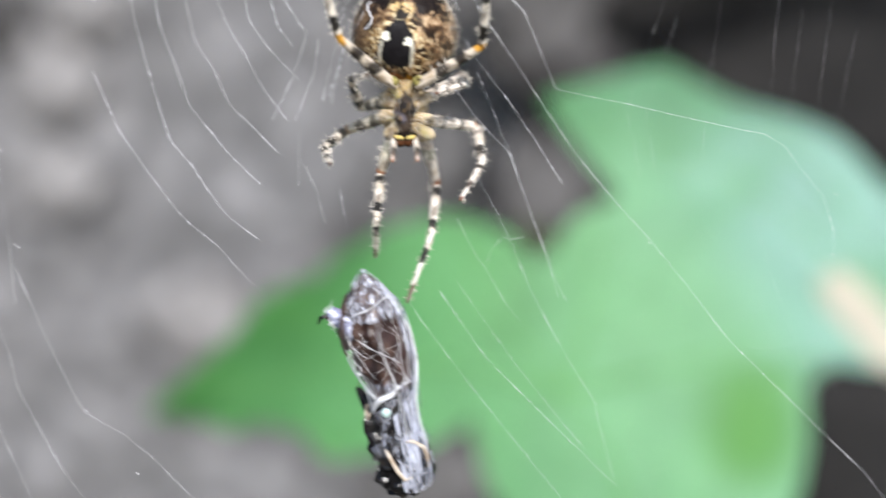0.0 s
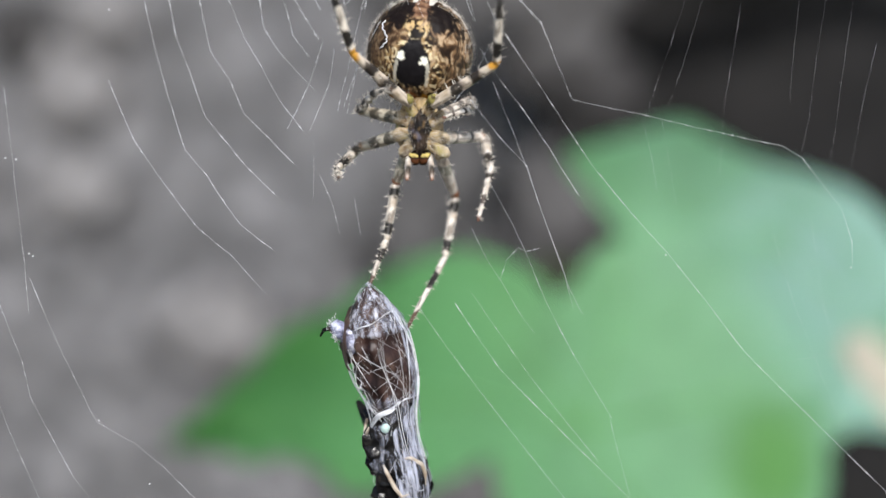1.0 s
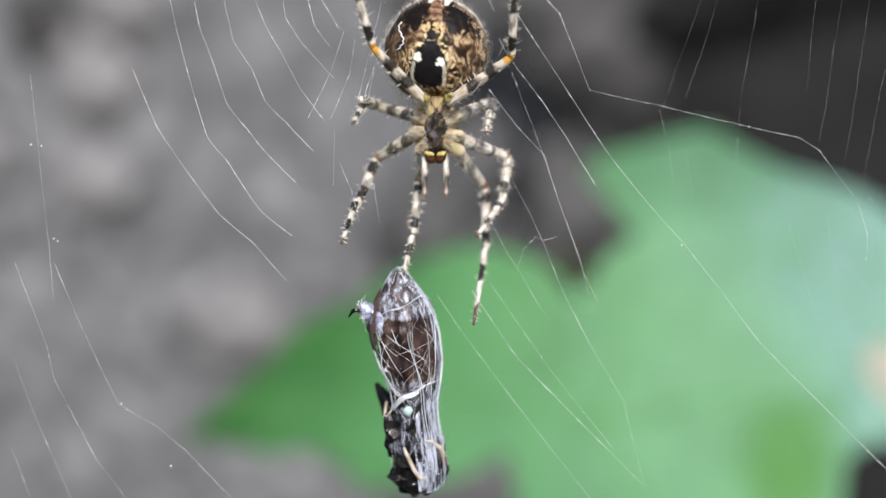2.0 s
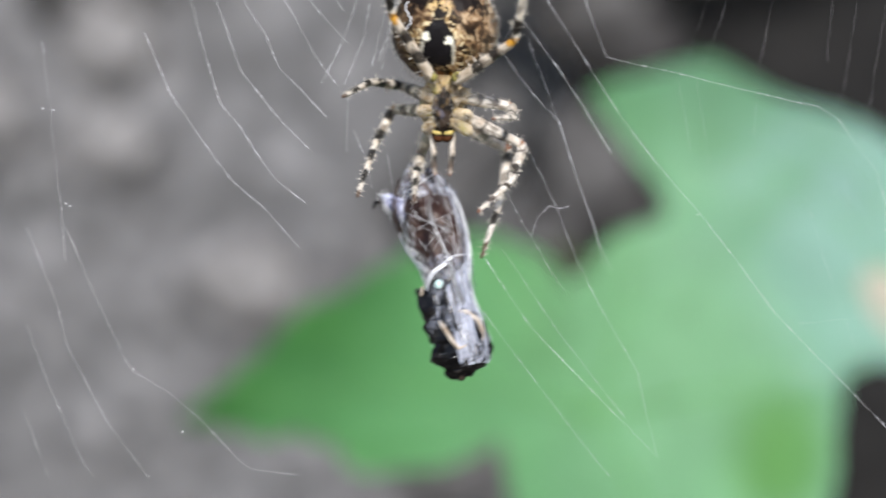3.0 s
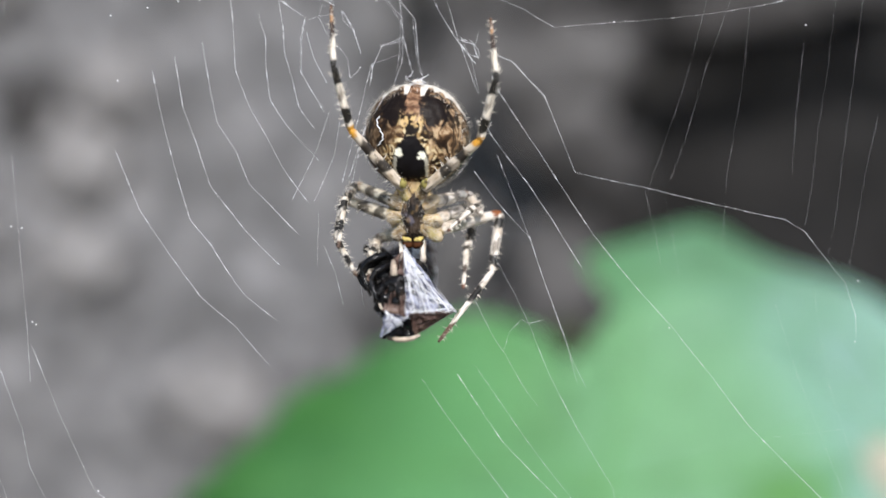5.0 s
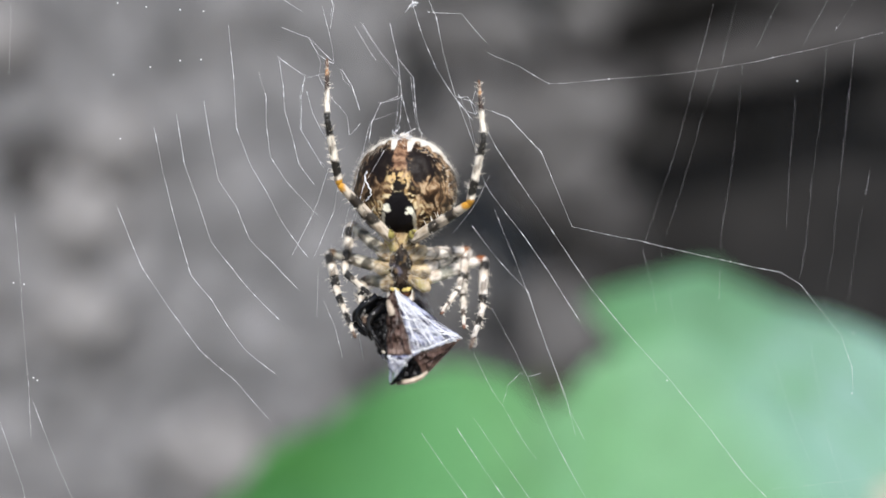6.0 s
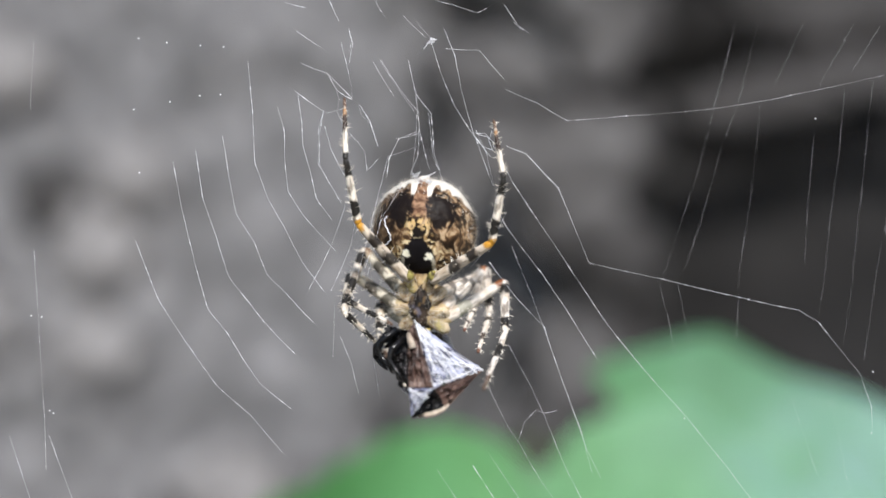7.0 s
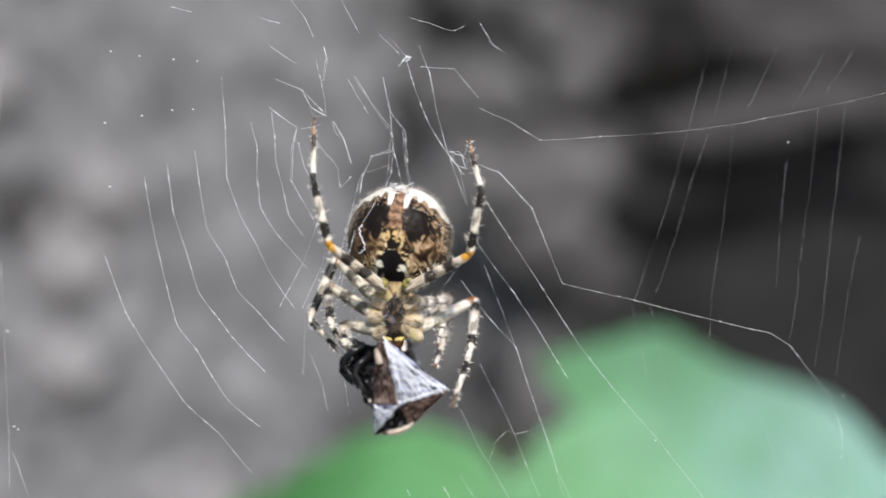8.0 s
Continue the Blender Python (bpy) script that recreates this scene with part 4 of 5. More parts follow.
LEGS = [
    ("hind_leg_a", (-0.68, 2.03), [
        (0.0, -4.8, 5.6, -5.9, 10.0, -6.7, 14.4),
        (0.5, -4.7, 5.9, -5.9, 10.3, -6.8, 14.6),
        (1.2, -5.0, 5.8, -6.4, 10.3, -7.3, 14.8),
        (2.3, -4.2, 6.7, -5.2, 11.2, -5.7, 15.6),
        (2.5, -3.8, 6.9, -4.6, 11.4, -5.1, 15.8),
        (3.0, -3.8, 6.9, -4.5, 11.1, -4.9, 15.6),
        (3.5, -4.2, 6.8, -5.2, 11.2, -5.8, 15.7),
        (4.0, -4.4, 6.9, -5.5, 11.5, -6.1, 16.3),
        (5.5, -4.7, 6.3, -5.7, 10.9, -6.0, 15.7),
        (6.0, -4.6, 6.3, -5.4, 11.1, -5.6, 15.9),
        (6.5, -4.7, 6.3, -5.6, 11.0, -5.7, 15.9),
        (7.0, -4.7, 6.4, -5.6, 11.2, -5.9, 16.1),
        (7.5, -4.9, 5.9, -6.0, 10.6, -6.1, 15.8),
        (8.0, -4.9, 5.2, -6.1, 10.0, -6.3, 14.9),
    ]),
    ("hind_leg_b", (0.90, 2.03), [
        (0.0, 5.9, 5.0, 6.1, 9.1, 5.9, 13.6),
        (0.5, 5.8, 4.8, 6.0, 9.1, 5.7, 13.6),
        (1.2, 5.8, 5.2, 5.8, 9.5, 5.4, 14.1),
        (2.3, 5.6, 5.8, 5.8, 10.1, 5.4, 14.6),
        (2.5, 4.9, 5.7, 5.7, 9.8, 5.7, 14.3),
        (3.0, 5.3, 5.2, 6.0, 9.4, 5.9, 13.8),
        (3.5, 4.8, 5.8, 5.9, 10.3, 6.1, 14.6),
        (4.0, 5.0, 5.9, 6.1, 10.4, 5.9, 15.2),
        (5.5, 5.2, 5.4, 6.2, 9.9, 5.9, 14.4),
        (6.0, 5.3, 4.8, 6.3, 9.6, 6.0, 14.2),
        (6.5, 5.4, 4.9, 6.4, 9.5, 5.8, 14.3),
        (7.0, 5.5, 5.0, 6.3, 9.8, 5.6, 14.4),
        (7.5, 5.5, 5.0, 6.5, 9.7, 5.8, 14.1),
        (8.0, 5.7, 4.7, 6.4, 9.4, 5.5, 13.6),
    ]),
    ("third_leg_a", (-1.18, 0.90), [
        (0.0, -3.7, 0.4, -4.2, 2.6, -2.7, 2.9),
        (0.5, -3.5, 0.2, -4.0, 2.6, -2.3, 2.8),
        (1.2, -5.1, 2.0, -3.9, 2.7, -2.3, 3.1),
        (2.3, -4.5, 1.5, -6.0, 1.7, -7.1, 0.8),
        (2.5, -3.4, 1.4, -5.9, 2.0, -7.2, 1.4),
        (3.0, -3.5, 1.6, -5.7, 2.0, -7.5, 0.9),
        (3.5, -4.9, 1.8, -6.8, 2.0, -8.3, 1.6),
        (4.0, -4.2, 1.6, -6.0, 1.9, -7.9, 1.9),
        (5.5, -4.7, 2.9, -5.0, 0.5, -3.0, -3.2),
        (6.0, -4.2, 3.3, -4.5, -0.5, -1.3, -3.1),
        (6.5, -4.4, 3.5, -5.2, 0.1, -2.3, -1.9),
        (7.0, -4.6, 4.5, -5.8, 0.5, -2.0, -1.3),
        (7.5, -4.8, 4.7, -6.4, -0.0, -3.7, -3.7),
        (8.0, -4.8, 4.4, -6.7, -0.5, -3.4, -3.8),
    ]),
    ("third_leg_b", (1.27, 0.90), [
        (0.0, 4.8, 2.9, 4.6, 2.2, 2.4, 1.5),
        (0.5, 4.9, 2.2, 5.2, 1.6, 2.7, 1.1),
        (1.2, 4.1, 2.5, 3.4, 1.6, 1.7, 1.0),
        (2.3, 5.2, 1.6, 4.9, 0.3, 4.4, -0.8),
        (2.5, 5.7, 0.9, 5.5, 0.1, 4.0, -0.1),
        (3.0, 5.5, 0.1, 5.3, -0.6, 3.8, -0.6),
        (3.5, 5.2, -0.0, 3.7, -2.7, 2.5, -4.6),
        (4.0, 4.9, 1.0, 5.4, 1.8, 5.1, 2.5),
        (5.5, 4.4, 1.6, 4.6, -0.7, 3.2, -3.4),
        (6.0, 5.3, 1.1, 4.7, -1.8, 3.2, -3.8),
        (6.5, 4.8, 1.7, 4.3, -0.8, 3.2, -3.0),
        (7.0, 4.7, 2.4, 4.3, -0.3, 3.5, -1.8),
        (7.5, 4.5, 1.4, 4.4, -0.3, 3.8, -2.1),
        (8.0, 4.1, 1.1, 3.9, -0.9, 3.5, -2.3),
    ]),
    ("second_leg_a", (-1.27, -0.23), [
        (0.0, -4.9, -1.5, -6.3, -2.7, -5.5, -3.7),
        (0.5, -4.8, -2.0, -6.3, -3.5, -5.3, -3.4),
        (1.2, -5.0, -1.3, -6.4, -2.9, -6.4, -3.8),
        (2.3, -4.8, -2.8, -5.5, -7.0, -6.0, -10.4),
        (2.5, -3.8, -0.9, -5.2, -5.7, -4.9, -8.7),
        (3.0, -4.2, -0.3, -5.5, -3.2, -6.5, -6.8),
        (3.5, -4.7, -1.3, -4.5, -5.1, -2.3, -9.4),
        (4.0, -5.6, -0.2, -5.8, -3.8, -3.8, -7.4),
        (5.5, -5.6, 1.2, -5.4, -1.9, -3.7, -4.2),
        (6.0, -5.9, 1.0, -4.9, -2.2, -3.3, -5.3),
        (6.5, -5.6, 2.1, -5.8, -1.0, -3.5, -4.4),
        (7.0, -5.6, 2.6, -5.8, -0.4, -2.7, -3.5),
        (7.5, -5.8, 2.3, -5.0, -0.7, -2.5, -2.6),
        (8.0, -5.5, 2.3, -4.8, -0.9, -3.6, -3.3),
    ]),
    ("second_leg_b", (1.45, -0.54), [
        (0.0, 5.9, -1.2, 6.2, -4.0, 4.3, -6.8),
        (0.5, 6.2, -2.3, 6.3, -4.9, 4.9, -8.2),
        (1.2, 4.9, -0.2, 5.4, -2.8, 4.3, -7.0),
        (2.3, 6.4, -3.2, 5.3, -6.6, 2.8, -8.5),
        (2.5, 6.6, -3.3, 5.3, -6.2, 2.5, -8.1),
        (3.0, 6.5, -3.0, 5.4, -5.7, 2.8, -7.8),
        (3.5, 5.2, -0.7, 4.8, -4.2, 3.0, -6.8),
        (4.0, 5.0, -1.6, 4.9, -4.7, 3.4, -8.7),
        (5.5, 5.0, 1.6, 4.0, -2.1, 4.0, -5.0),
        (6.0, 5.5, 1.2, 5.0, -2.2, 5.0, -4.9),
        (6.5, 5.0, 2.4, 5.2, -1.2, 4.3, -4.5),
        (7.0, 5.3, 3.1, 5.6, -0.7, 4.6, -3.5),
        (7.5, 4.7, 2.5, 4.4, -1.2, 3.3, -4.3),
        (8.0, 4.3, 1.5, 4.1, -1.6, 3.3, -4.0),
    ]),
    ("front_leg_a", (-0.81, -1.36), [
        (0.0, -2.0, -4.9, -2.2, -8.0, -2.4, -11.4),
        (0.5, -1.6, -4.9, -2.4, -8.9, -3.5, -11.8),
        (1.2, -2.0, -4.1, -2.7, -8.6, -4.1, -12.3),
        (2.3, -1.2, -4.3, -1.5, -7.5, -2.0, -10.2),
        (2.5, -1.5, -4.1, -1.7, -6.3, -2.1, -8.4),
        (3.0, -1.8, -3.9, -2.1, -5.2, -2.0, -6.8),
        (3.5, -1.2, -2.0, -1.1, -3.8, -1.0, -5.6),
        (4.0, -2.5, -2.5, -2.9, -4.2, -3.1, -6.5),
        (5.5, -3.0, -1.7, -3.1, -2.8, -2.8, -4.1),
        (6.0, -3.1, -1.3, -3.1, -2.7, -2.6, -4.2),
        (6.5, -3.5, -0.3, -3.5, -2.5, -3.0, -4.5),
        (7.0, -3.3, 0.1, -3.1, -2.1, -2.3, -3.7),
        (7.5, -2.9, -0.5, -2.2, -2.1, -1.6, -3.2),
        (8.0, -4.1, -0.9, -3.7, -2.2, -3.1, -3.7),
    ]),
    ("front_leg_b", (1.45, -1.36), [
        (0.0, 2.6, -6.0, 2.1, -9.8, 0.1, -14.1),
        (0.5, 3.2, -5.7, 2.3, -10.2, -0.8, -15.0),
        (1.2, 2.9, -5.5, 2.0, -10.4, -1.0, -15.3),
        (2.3, 4.4, -4.8, 4.6, -9.8, 3.9, -15.0),
        (2.5, 4.1, -4.8, 3.9, -9.3, 1.0, -15.5),
        (3.0, 5.4, -3.5, 4.7, -7.5, 3.1, -10.9),
        (3.5, 6.3, 0.4, 6.5, -4.2, 5.5, -9.5),
        (4.0, 6.9, -0.6, 6.0, -5.1, 1.3, -11.6),
        (5.5, 7.0, 0.4, 6.4, -4.3, 3.5, -7.7),
        (6.0, 6.8, 0.5, 6.5, -3.6, 5.3, -5.8),
        (6.5, 7.0, 1.0, 6.3, -3.0, 4.8, -6.1),
        (7.0, 6.8, 2.0, 6.7, -2.0, 4.8, -5.7),
        (7.5, 6.2, 1.9, 6.0, -2.1, 4.8, -6.6),
        (8.0, 6.6, 1.3, 6.1, -2.7, 4.5, -6.6),
    ]),
]


def bands(length, marks, base):
    """Pigment along a leg piece: dark and amber rings on a pale ground."""
    def colour(co, normal):
        q = co.z / length
        n = noise.noise(co * 2500) + 1.2 * noise.noise(co * 1500 + Vector((7, 2, 4)))
        c = mix(base, mix(base, TAN, 0.5), soft(0.0, 0.6, noise.noise(co * 1300)))
        c = mix(c, (0.13, 0.10, 0.075), 0.8 * soft(0.08, 0.40, noise.noise(Vector((co.x * 5200, co.y * 5200, co.z * 900)))))
        for a, b, dark in marks:
            k = soft(a - 0.03, a + 0.02, q + 0.045 * n) * soft(b + 0.03, b - 0.02, q + 0.045 * n)
            c = mix(c, dark, k * 0.98)
        return c
    return colour


def leg_piece(name, parent, length, r0, r1, marks, base, spines, bow, swell):
    """One rigid piece of a leg along its own +z, with its bristles."""
    bm = bmesh.new()
    n = 64
    pts, radii = [], []
    for i in range(n + 1):
        q = i / n
        pts.append(Vector((0, bow * math.sin(math.pi * q), q * length)))
        r = r0 + (r1 - r0) * q
        r *= 1 + swell * math.sin(math.pi * min(1, q * 1.15)) + 0.05 * noise.noise(Vector((q * 9, length * 999, r0 * 9999)))
        r *= 0.72 + 0.28 * soft(0, 0.06, q)
        r *= 0.72 + 0.28 * soft(1.0, 0.94, q)
        radii.append(r)
    tube(bm, pts, radii, 20)
    for k in range(spines):
        i = rng.randrange(3, n - 2)
        a = rng.uniform(0, 2 * math.pi)
        out = Vector((math.cos(a), math.sin(a), rng.uniform(0.1, 0.6))).normalized()
        foot = pts[i] + Vector((out.x, out.y, 0)) * radii[i] * 0.95
        reach = rng.uniform(0.42, 0.62) if k % 2 else rng.uniform(0.15, 0.3)
        spike(bm, foot, foot + out * reach * (0.75 if name == "foot" else 1.0) * MM, (0.04 if k % 2 else 0.02) * MM, 1)
    ob = part(name, bm, [M_LEG, M_HAIR], parent)
    for p in ob.data.polygons:
        p.use_smooth = p.material_index == 0
    pigment(ob, bands(length, marks, base))
    return ob


def along(p, q):
    """A pose at p whose +z points to q, with x kept level."""
    d = (q - p).normalized()
    side = d.cross(Vector((0, -1, 0)))
    if side.length < 0.2:
        side = d.cross(Vector((0.3, -0.6, 0.7)))
    side.normalize()
    m = Matrix((side, d.cross(side), d)).transposed().to_4x4()
    m.translation = p
    return m


leg_keys = []
PALE = (0.72, 0.66, 0.58)
for name, base, rows in LEGS:
    hind = name.startswith("hind")
    b = Vector((base[0], -1.2 if hind else 0.3, base[1])) * MM
    flat = [[Vector((r[k], 0, r[k + 1])) * MM for k in (1, 3, 5)] for r in rows]
    b2 = Vector((b.x, 0, b.z))
    len_f = max((j[0] - b2).length for j in flat) * 1.03
    len_t = max((j[1] - j[0]).length for j in flat) * 1.03
    len_m = max((j[2] - j[1]).length for j in flat) * 1.03
    thick = 0.40 * MM if not hind else 0.34 * MM
    # Left (_a) legs but the hind one get side shade in their base colour.
    pale = (0.80, 0.73, 0.62) if hind else PALE if name.endswith("_b") else (0.66, 0.60, 0.51)
    if hind:
        mf = [(0.34, 0.46, (0.03, 0.025, 0.02)), (0.62, 0.78, (0.02, 0.015, 0.012)), (0.92, 1.1, (0.62, 0.30, 0.03))]
        mt = [(-0.1, 0.06, (0.62, 0.30, 0.03)), (0.16, 0.35, BLACK), (0.74, 1.1, BLACK)]
        mm_ = [(-0.1, 0.10, BLACK), (0.50, 0.72, (0.03, 0.014, 0.008)), (0.72, 0.82, (0.34, 0.18, 0.08)), (0.84, 1.1, (0.10, 0.045, 0.02))]
    elif name.startswith("front"):
        mf = [(-0.1, 0.14, (0.48, 0.37, 0.20)), (0.3, 0.45, (0.30, 0.29, 0.23)), (0.89, 1.1, (0.24, 0.075, 0.02))]
        mt = [(0.1, 0.25, BLACK), (0.7, 0.9, BLACK)]
        mm_ = [(0.22, 0.42, BLACK), (0.75, 1.1, (0.10, 0.06, 0.04))]
    elif name.endswith("_b"):
        mf = [(-0.1, 0.14, (0.52, 0.40, 0.22)), (0.30, 0.38, (0.16, 0.14, 0.12)), (0.62, 0.70, (0.10, 0.09, 0.08)), (0.92, 1.1, (0.30, 0.12, 0.045))]
        mt = [(0.2, 0.28, (0.16, 0.13, 0.11)), (0.6, 0.8, (0.03, 0.025, 0.02))]
        mm_ = [(0.1, 0.22, (0.05, 0.04, 0.03)), (0.55, 0.66, (0.08, 0.06, 0.05)), (0.92, 1.1, (0.18, 0.08, 0.05))]
    else:
        mf = [(-0.1, 0.14, (0.42, 0.32, 0.17)), (0.22, 0.34, (0.09, 0.08, 0.06)), (0.52, 0.66, (0.07, 0.06, 0.045)), (0.90, 1.1, (0.24, 0.13, 0.06))]
        mt = [(0.12, 0.30, BLACK), (0.6, 0.85, BLACK)]
        mm_ = [(0.05, 0.25, BLACK), (0.5, 0.7, BLACK), (0.88, 1.1, (0.10, 0.06, 0.04))]
    # The _a femora carry the same painted side shade.
    femur_pale = mix(pale, TAN, 0.35) if hind else (0.58, 0.53, 0.42) if name.endswith("_a") else pale
    femur = leg_piece("leg", spider, len_f, thick * 1.12, thick * 0.95, mf, femur_pale, 46, 0.10 * MM, 0.18)
    tibia = leg_piece("shin", femur, len_t, thick * 0.95, thick * 0.72, mt, pale, 84, 0.05 * MM, 0.1)
    foot = leg_piece("foot", femur, len_m, thick * 0.70, thick * 0.34, mm_, pale, 76, 0.06 * MM, 0.0)
    keys = []
    for r, (j1, j2, j3) in zip(rows, flat):
        def reach(p, target, length, sign):
            d = Vector((target.x - p.x, 0, target.z - p.z))
            if d.length > length * 0.995:
                d *= length * 0.995 / d.length
            d.y = sign * math.sqrt(length ** 2 - d.length ** 2)
            return p + d
        k1 = reach(b, j1, len_f, -1 if hind else 1)
        k1 = b + (k1 - b).normalized() * len_f
        k2 = reach(k1, j2, len_t, -1)
        k3 = reach(k2, j3, len_m, -1 if k2.y > -1.5 * MM else 1)
        a_f, a_t, a_m = along(b, k1), along(k1, k2), along(k2, k3)
        keys.append((r[0], a_f, a_f.inverted() @ a_t, a_f.inverted() @ a_m))
    leg_keys.append((femur, tibia, foot, keys))

# round glossy joints at the roots of the hind legs
for x in (-0.80, 1.00):
    bm = bmesh.new()
    egg(bm, Vector((x, -1.45, 2.45)) * MM, (0.36 * MM, 0.36 * MM, 0.42 * MM), 24, 18, 0.08, 2.0, x)
    pigment(part("leg_joint", bm, M_BODY, spider, "glossy olive-yellow leg joint"), lambda co, normal: mix((0.27, 0.235, 0.075), (0.06, 0.045, 0.015), soft(0.0, 0.4, noise.noise(co * 2600))))

# palps beside the jaws: seconds, and where each points
PALP_ROWS = [(0.0, 0.95, -2.0, -3.4), (1.2, 0.95, -2.0, -3.4), (2.3, 0.75, 0.2, -5.2), (4.2, 0.55, 0.4, -5.2), (5.3, 0.85, -0.4, -4.6), (8.0, 0.85, -0.2, -4.4)]
palps = []
for s in (-1, 1):
    bm = bmesh.new()
    tube(bm, [Vector((0, 0, q)) * MM for q in (0, 0.3, 1.1, 1.5, 2.0, 2.7, 3.2, 3.5)], [k * MM for k in (0.15, 0.26, 0.22, 0.26, 0.24, 0.20, 0.16, 0.05)], 14)
    for k in range(54):
        a, q = rng.uniform(0, 6.28), rng.uniform(0.6, 3.3)
        d = Vector((math.cos(a), math.sin(a), 0.5))
        spike(bm, (d * 0.15 + Vector((0, 0, q))) * MM, (d * rng.uniform(0.35, 0.6) + Vector((0, 0, q))) * MM, 0.018 * MM)
    ob = part("palp", bm, M_LEG, spider, "pale hairy feeler")
    pigment(ob, bands(3.5 * MM, [(0.1, 0.3, (0.2, 0.13, 0.08)), (0.50, 0.60, BLACK), (0.72, 0.80, (0.10, 0.07, 0.05)), (0.92, 1.1, (0.3, 0.12, 0.06))], PALE))
    palps.append((ob, s))

# ---------- wrapped prey ----------
prey = tagged(new("wrapped_prey"), "dark winged insect wrapped in white silk", "insect")
HALF = 9.2 * MM


def girth(z):
    """Half width of the bundle at height z (both in half lengths and mm)."""
    at = (-1.0, -0.96, -0.88, -0.72, -0.55, -0.35, -0.15, 0.02, 0.2, 0.42, 0.58, 0.72, 0.84, 0.92, 1.0)
    wide = (0.4, 1.4, 2.0, 2.2, 2.05, 1.8, 1.7, 2.0, 2.4, 2.55, 2.4, 2.0, 1.4, 0.95, 0.4)
    return float(np.interp(z, at, wide))


def waist(q):
    """Sideways shift of the bundle's axis, in mm."""
    return 0.35 * math.exp(-((q - 0.02) / 0.25) ** 2)


def bundle(z0, z1, k, lump, seed, n=40, sides=36):
    bm = bmesh.new()
    rings = []
    for i in range(n + 1):
        q = z0 + (z1 - z0) * i / n
        end = math.sqrt(max(0.0, 1 - abs(2 * i / n - 1) ** 12))
        ring = []
        for j in range(sides):
            a = 2 * math.pi * j / sides
            d = Vector((math.cos(a), math.sin(a) * 0.9, 0))
            r = girth(q) * k * end * (1 + lump * noise.noise(Vector((d.x * 1.6, d.y * 1.6, q * 5 + seed))))
            r *= 1 + 0.35 * lump * abs(math.sin(a * 2.5 + q * 3)) + 0.9 * lump * (abs(noise.noise(Vector((d.x * 2.4, d.y * 2.4, q * 11 + seed)))) - 0.2)
            ring.append(bm.verts.new(((d.x * r + waist(q)) * MM, d.y * r * MM, q * HALF)))
        rings.append(ring)
    for r0, r1 in zip(rings, rings[1:]):
        for j in range(sides):
            bm.faces.new((r0[j], r0[(j + 1) % sides], r1[(j + 1) % sides], r1[j]))
    bm.faces.new(rings[0][::-1])
    bm.faces.new(rings[-1])
    return bm


bm = bundle(-0.12, 1.0, 0.95, 0.20, 3.0, 60, 56)
for v in bm.verts:
    a, q = math.atan2(v.co.y, v.co.x), v.co.z / HALF
    crease = abs(noise.noise(Vector((math.cos(a) * 2.6, math.sin(a) * 2.6, q * 1.7)))) + 0.5 * abs(noise.noise(Vector((math.cos(a) * 6, math.sin(a) * 6, q * 3.4 + 7))))
    v.co.xy *= 1.0 - 0.42 * max(0.0, 0.32 - crease)
part("wing_case", bm, M_WING, prey, "brown folded wings under the silk")
part("thorax", bundle(-0.97, 0.02, 0.96, 0.17, 8.0), M_BLACK, prey, "black hairy thorax")
bm = bmesh.new()
egg(bm, (0, 0, -0.80 * HALF), (1.75 * MM, 1.6 * MM, 1.6 * MM), 44, 32, 0.5, 2.6, 3)
head = part("head", bm, M_BLACK, prey, "black head")
for s in (-1, 1):
    bm = bmesh.new()
    egg(bm, (s * 1.15 * MM, -0.3 * MM, -0.80 * HALF), (0.6 * MM, 0.75 * MM, 0.85 * MM), 18, 14, 0.03)
    part("eye", bm, M_BLACK, head)
turn = Matrix.Rotation(radians(-65), 3, "Z")
for y, z, out in ((-0.9, -2.2, 4.1), (-0.4, -3.2, 4.3), (0.5, -3.9, 3.6), (1.1, -4.6, 3.0)):
    bm = bmesh.new()
    pts = [turn @ Vector(p) * MM for p in ((-1.3, y * 0.8, z), (-2.4, y, z + 0.9), (-out, y * 1.1, z + 1.6), (-out + 0.25, y * 1.1, z + 1.0), (-out + 0.9, y, z - 1.2), (-out + 1.2, y * 0.9, z - 2.6))]
    tube(bm, pts, [k * MM for k in (0.40, 0.38, 0.26, 0.22, 0.15, 0.09)], 10)
    for v in bm.verts:
        v.co *= 1 + 0.06 * noise.noise(v.co * 1200)
    part("leg", bm, M_BLACK, prey, "black bent insect leg")
bm = bmesh.new()
egg(bm, turn @ Vector((-1.7, 0.1, 0.3)) * MM, (1.3 * MM, 1.0 * MM, 2.0 * MM), 9, 7, 0.5, 1.8, 6)
bmesh.ops.bevel(bm, geom=bm.edges[:], offset=0.08 * MM, segments=2, affect="EDGES")
part("plate", bm, M_BLACK, prey, "angular shiny black breast plate", False)
bm = bmesh.new()
tube(bm, [Vector(p) * MM for p in ((-1.2, -0.3, 4.8), (-2.2, -0.5, 6.0), (-3.0, -0.6, 6.5), (-3.5, -0.7, 6.4))], [1.0 * MM, 0.75 * MM, 0.5 * MM, 0.25 * MM], 12)
stub = part("wing_root", bm, M_WING, prey, "dark stub wrapped in white silk")
bm = bmesh.new()
tube(bm, [Vector(p) * MM for p in ((-1.0, -0.3, 4.0), (-2.1, -0.5, 5.8), (-3.0, -0.6, 6.5), (-3.4, -0.7, 6.45))], [1.2 * MM, 0.85 * MM, 0.6 * MM, 0.3 * MM], 16)
for v in bm.verts:
    v.co *= 1 + 0.04 * noise.noise(v.co * 1800)
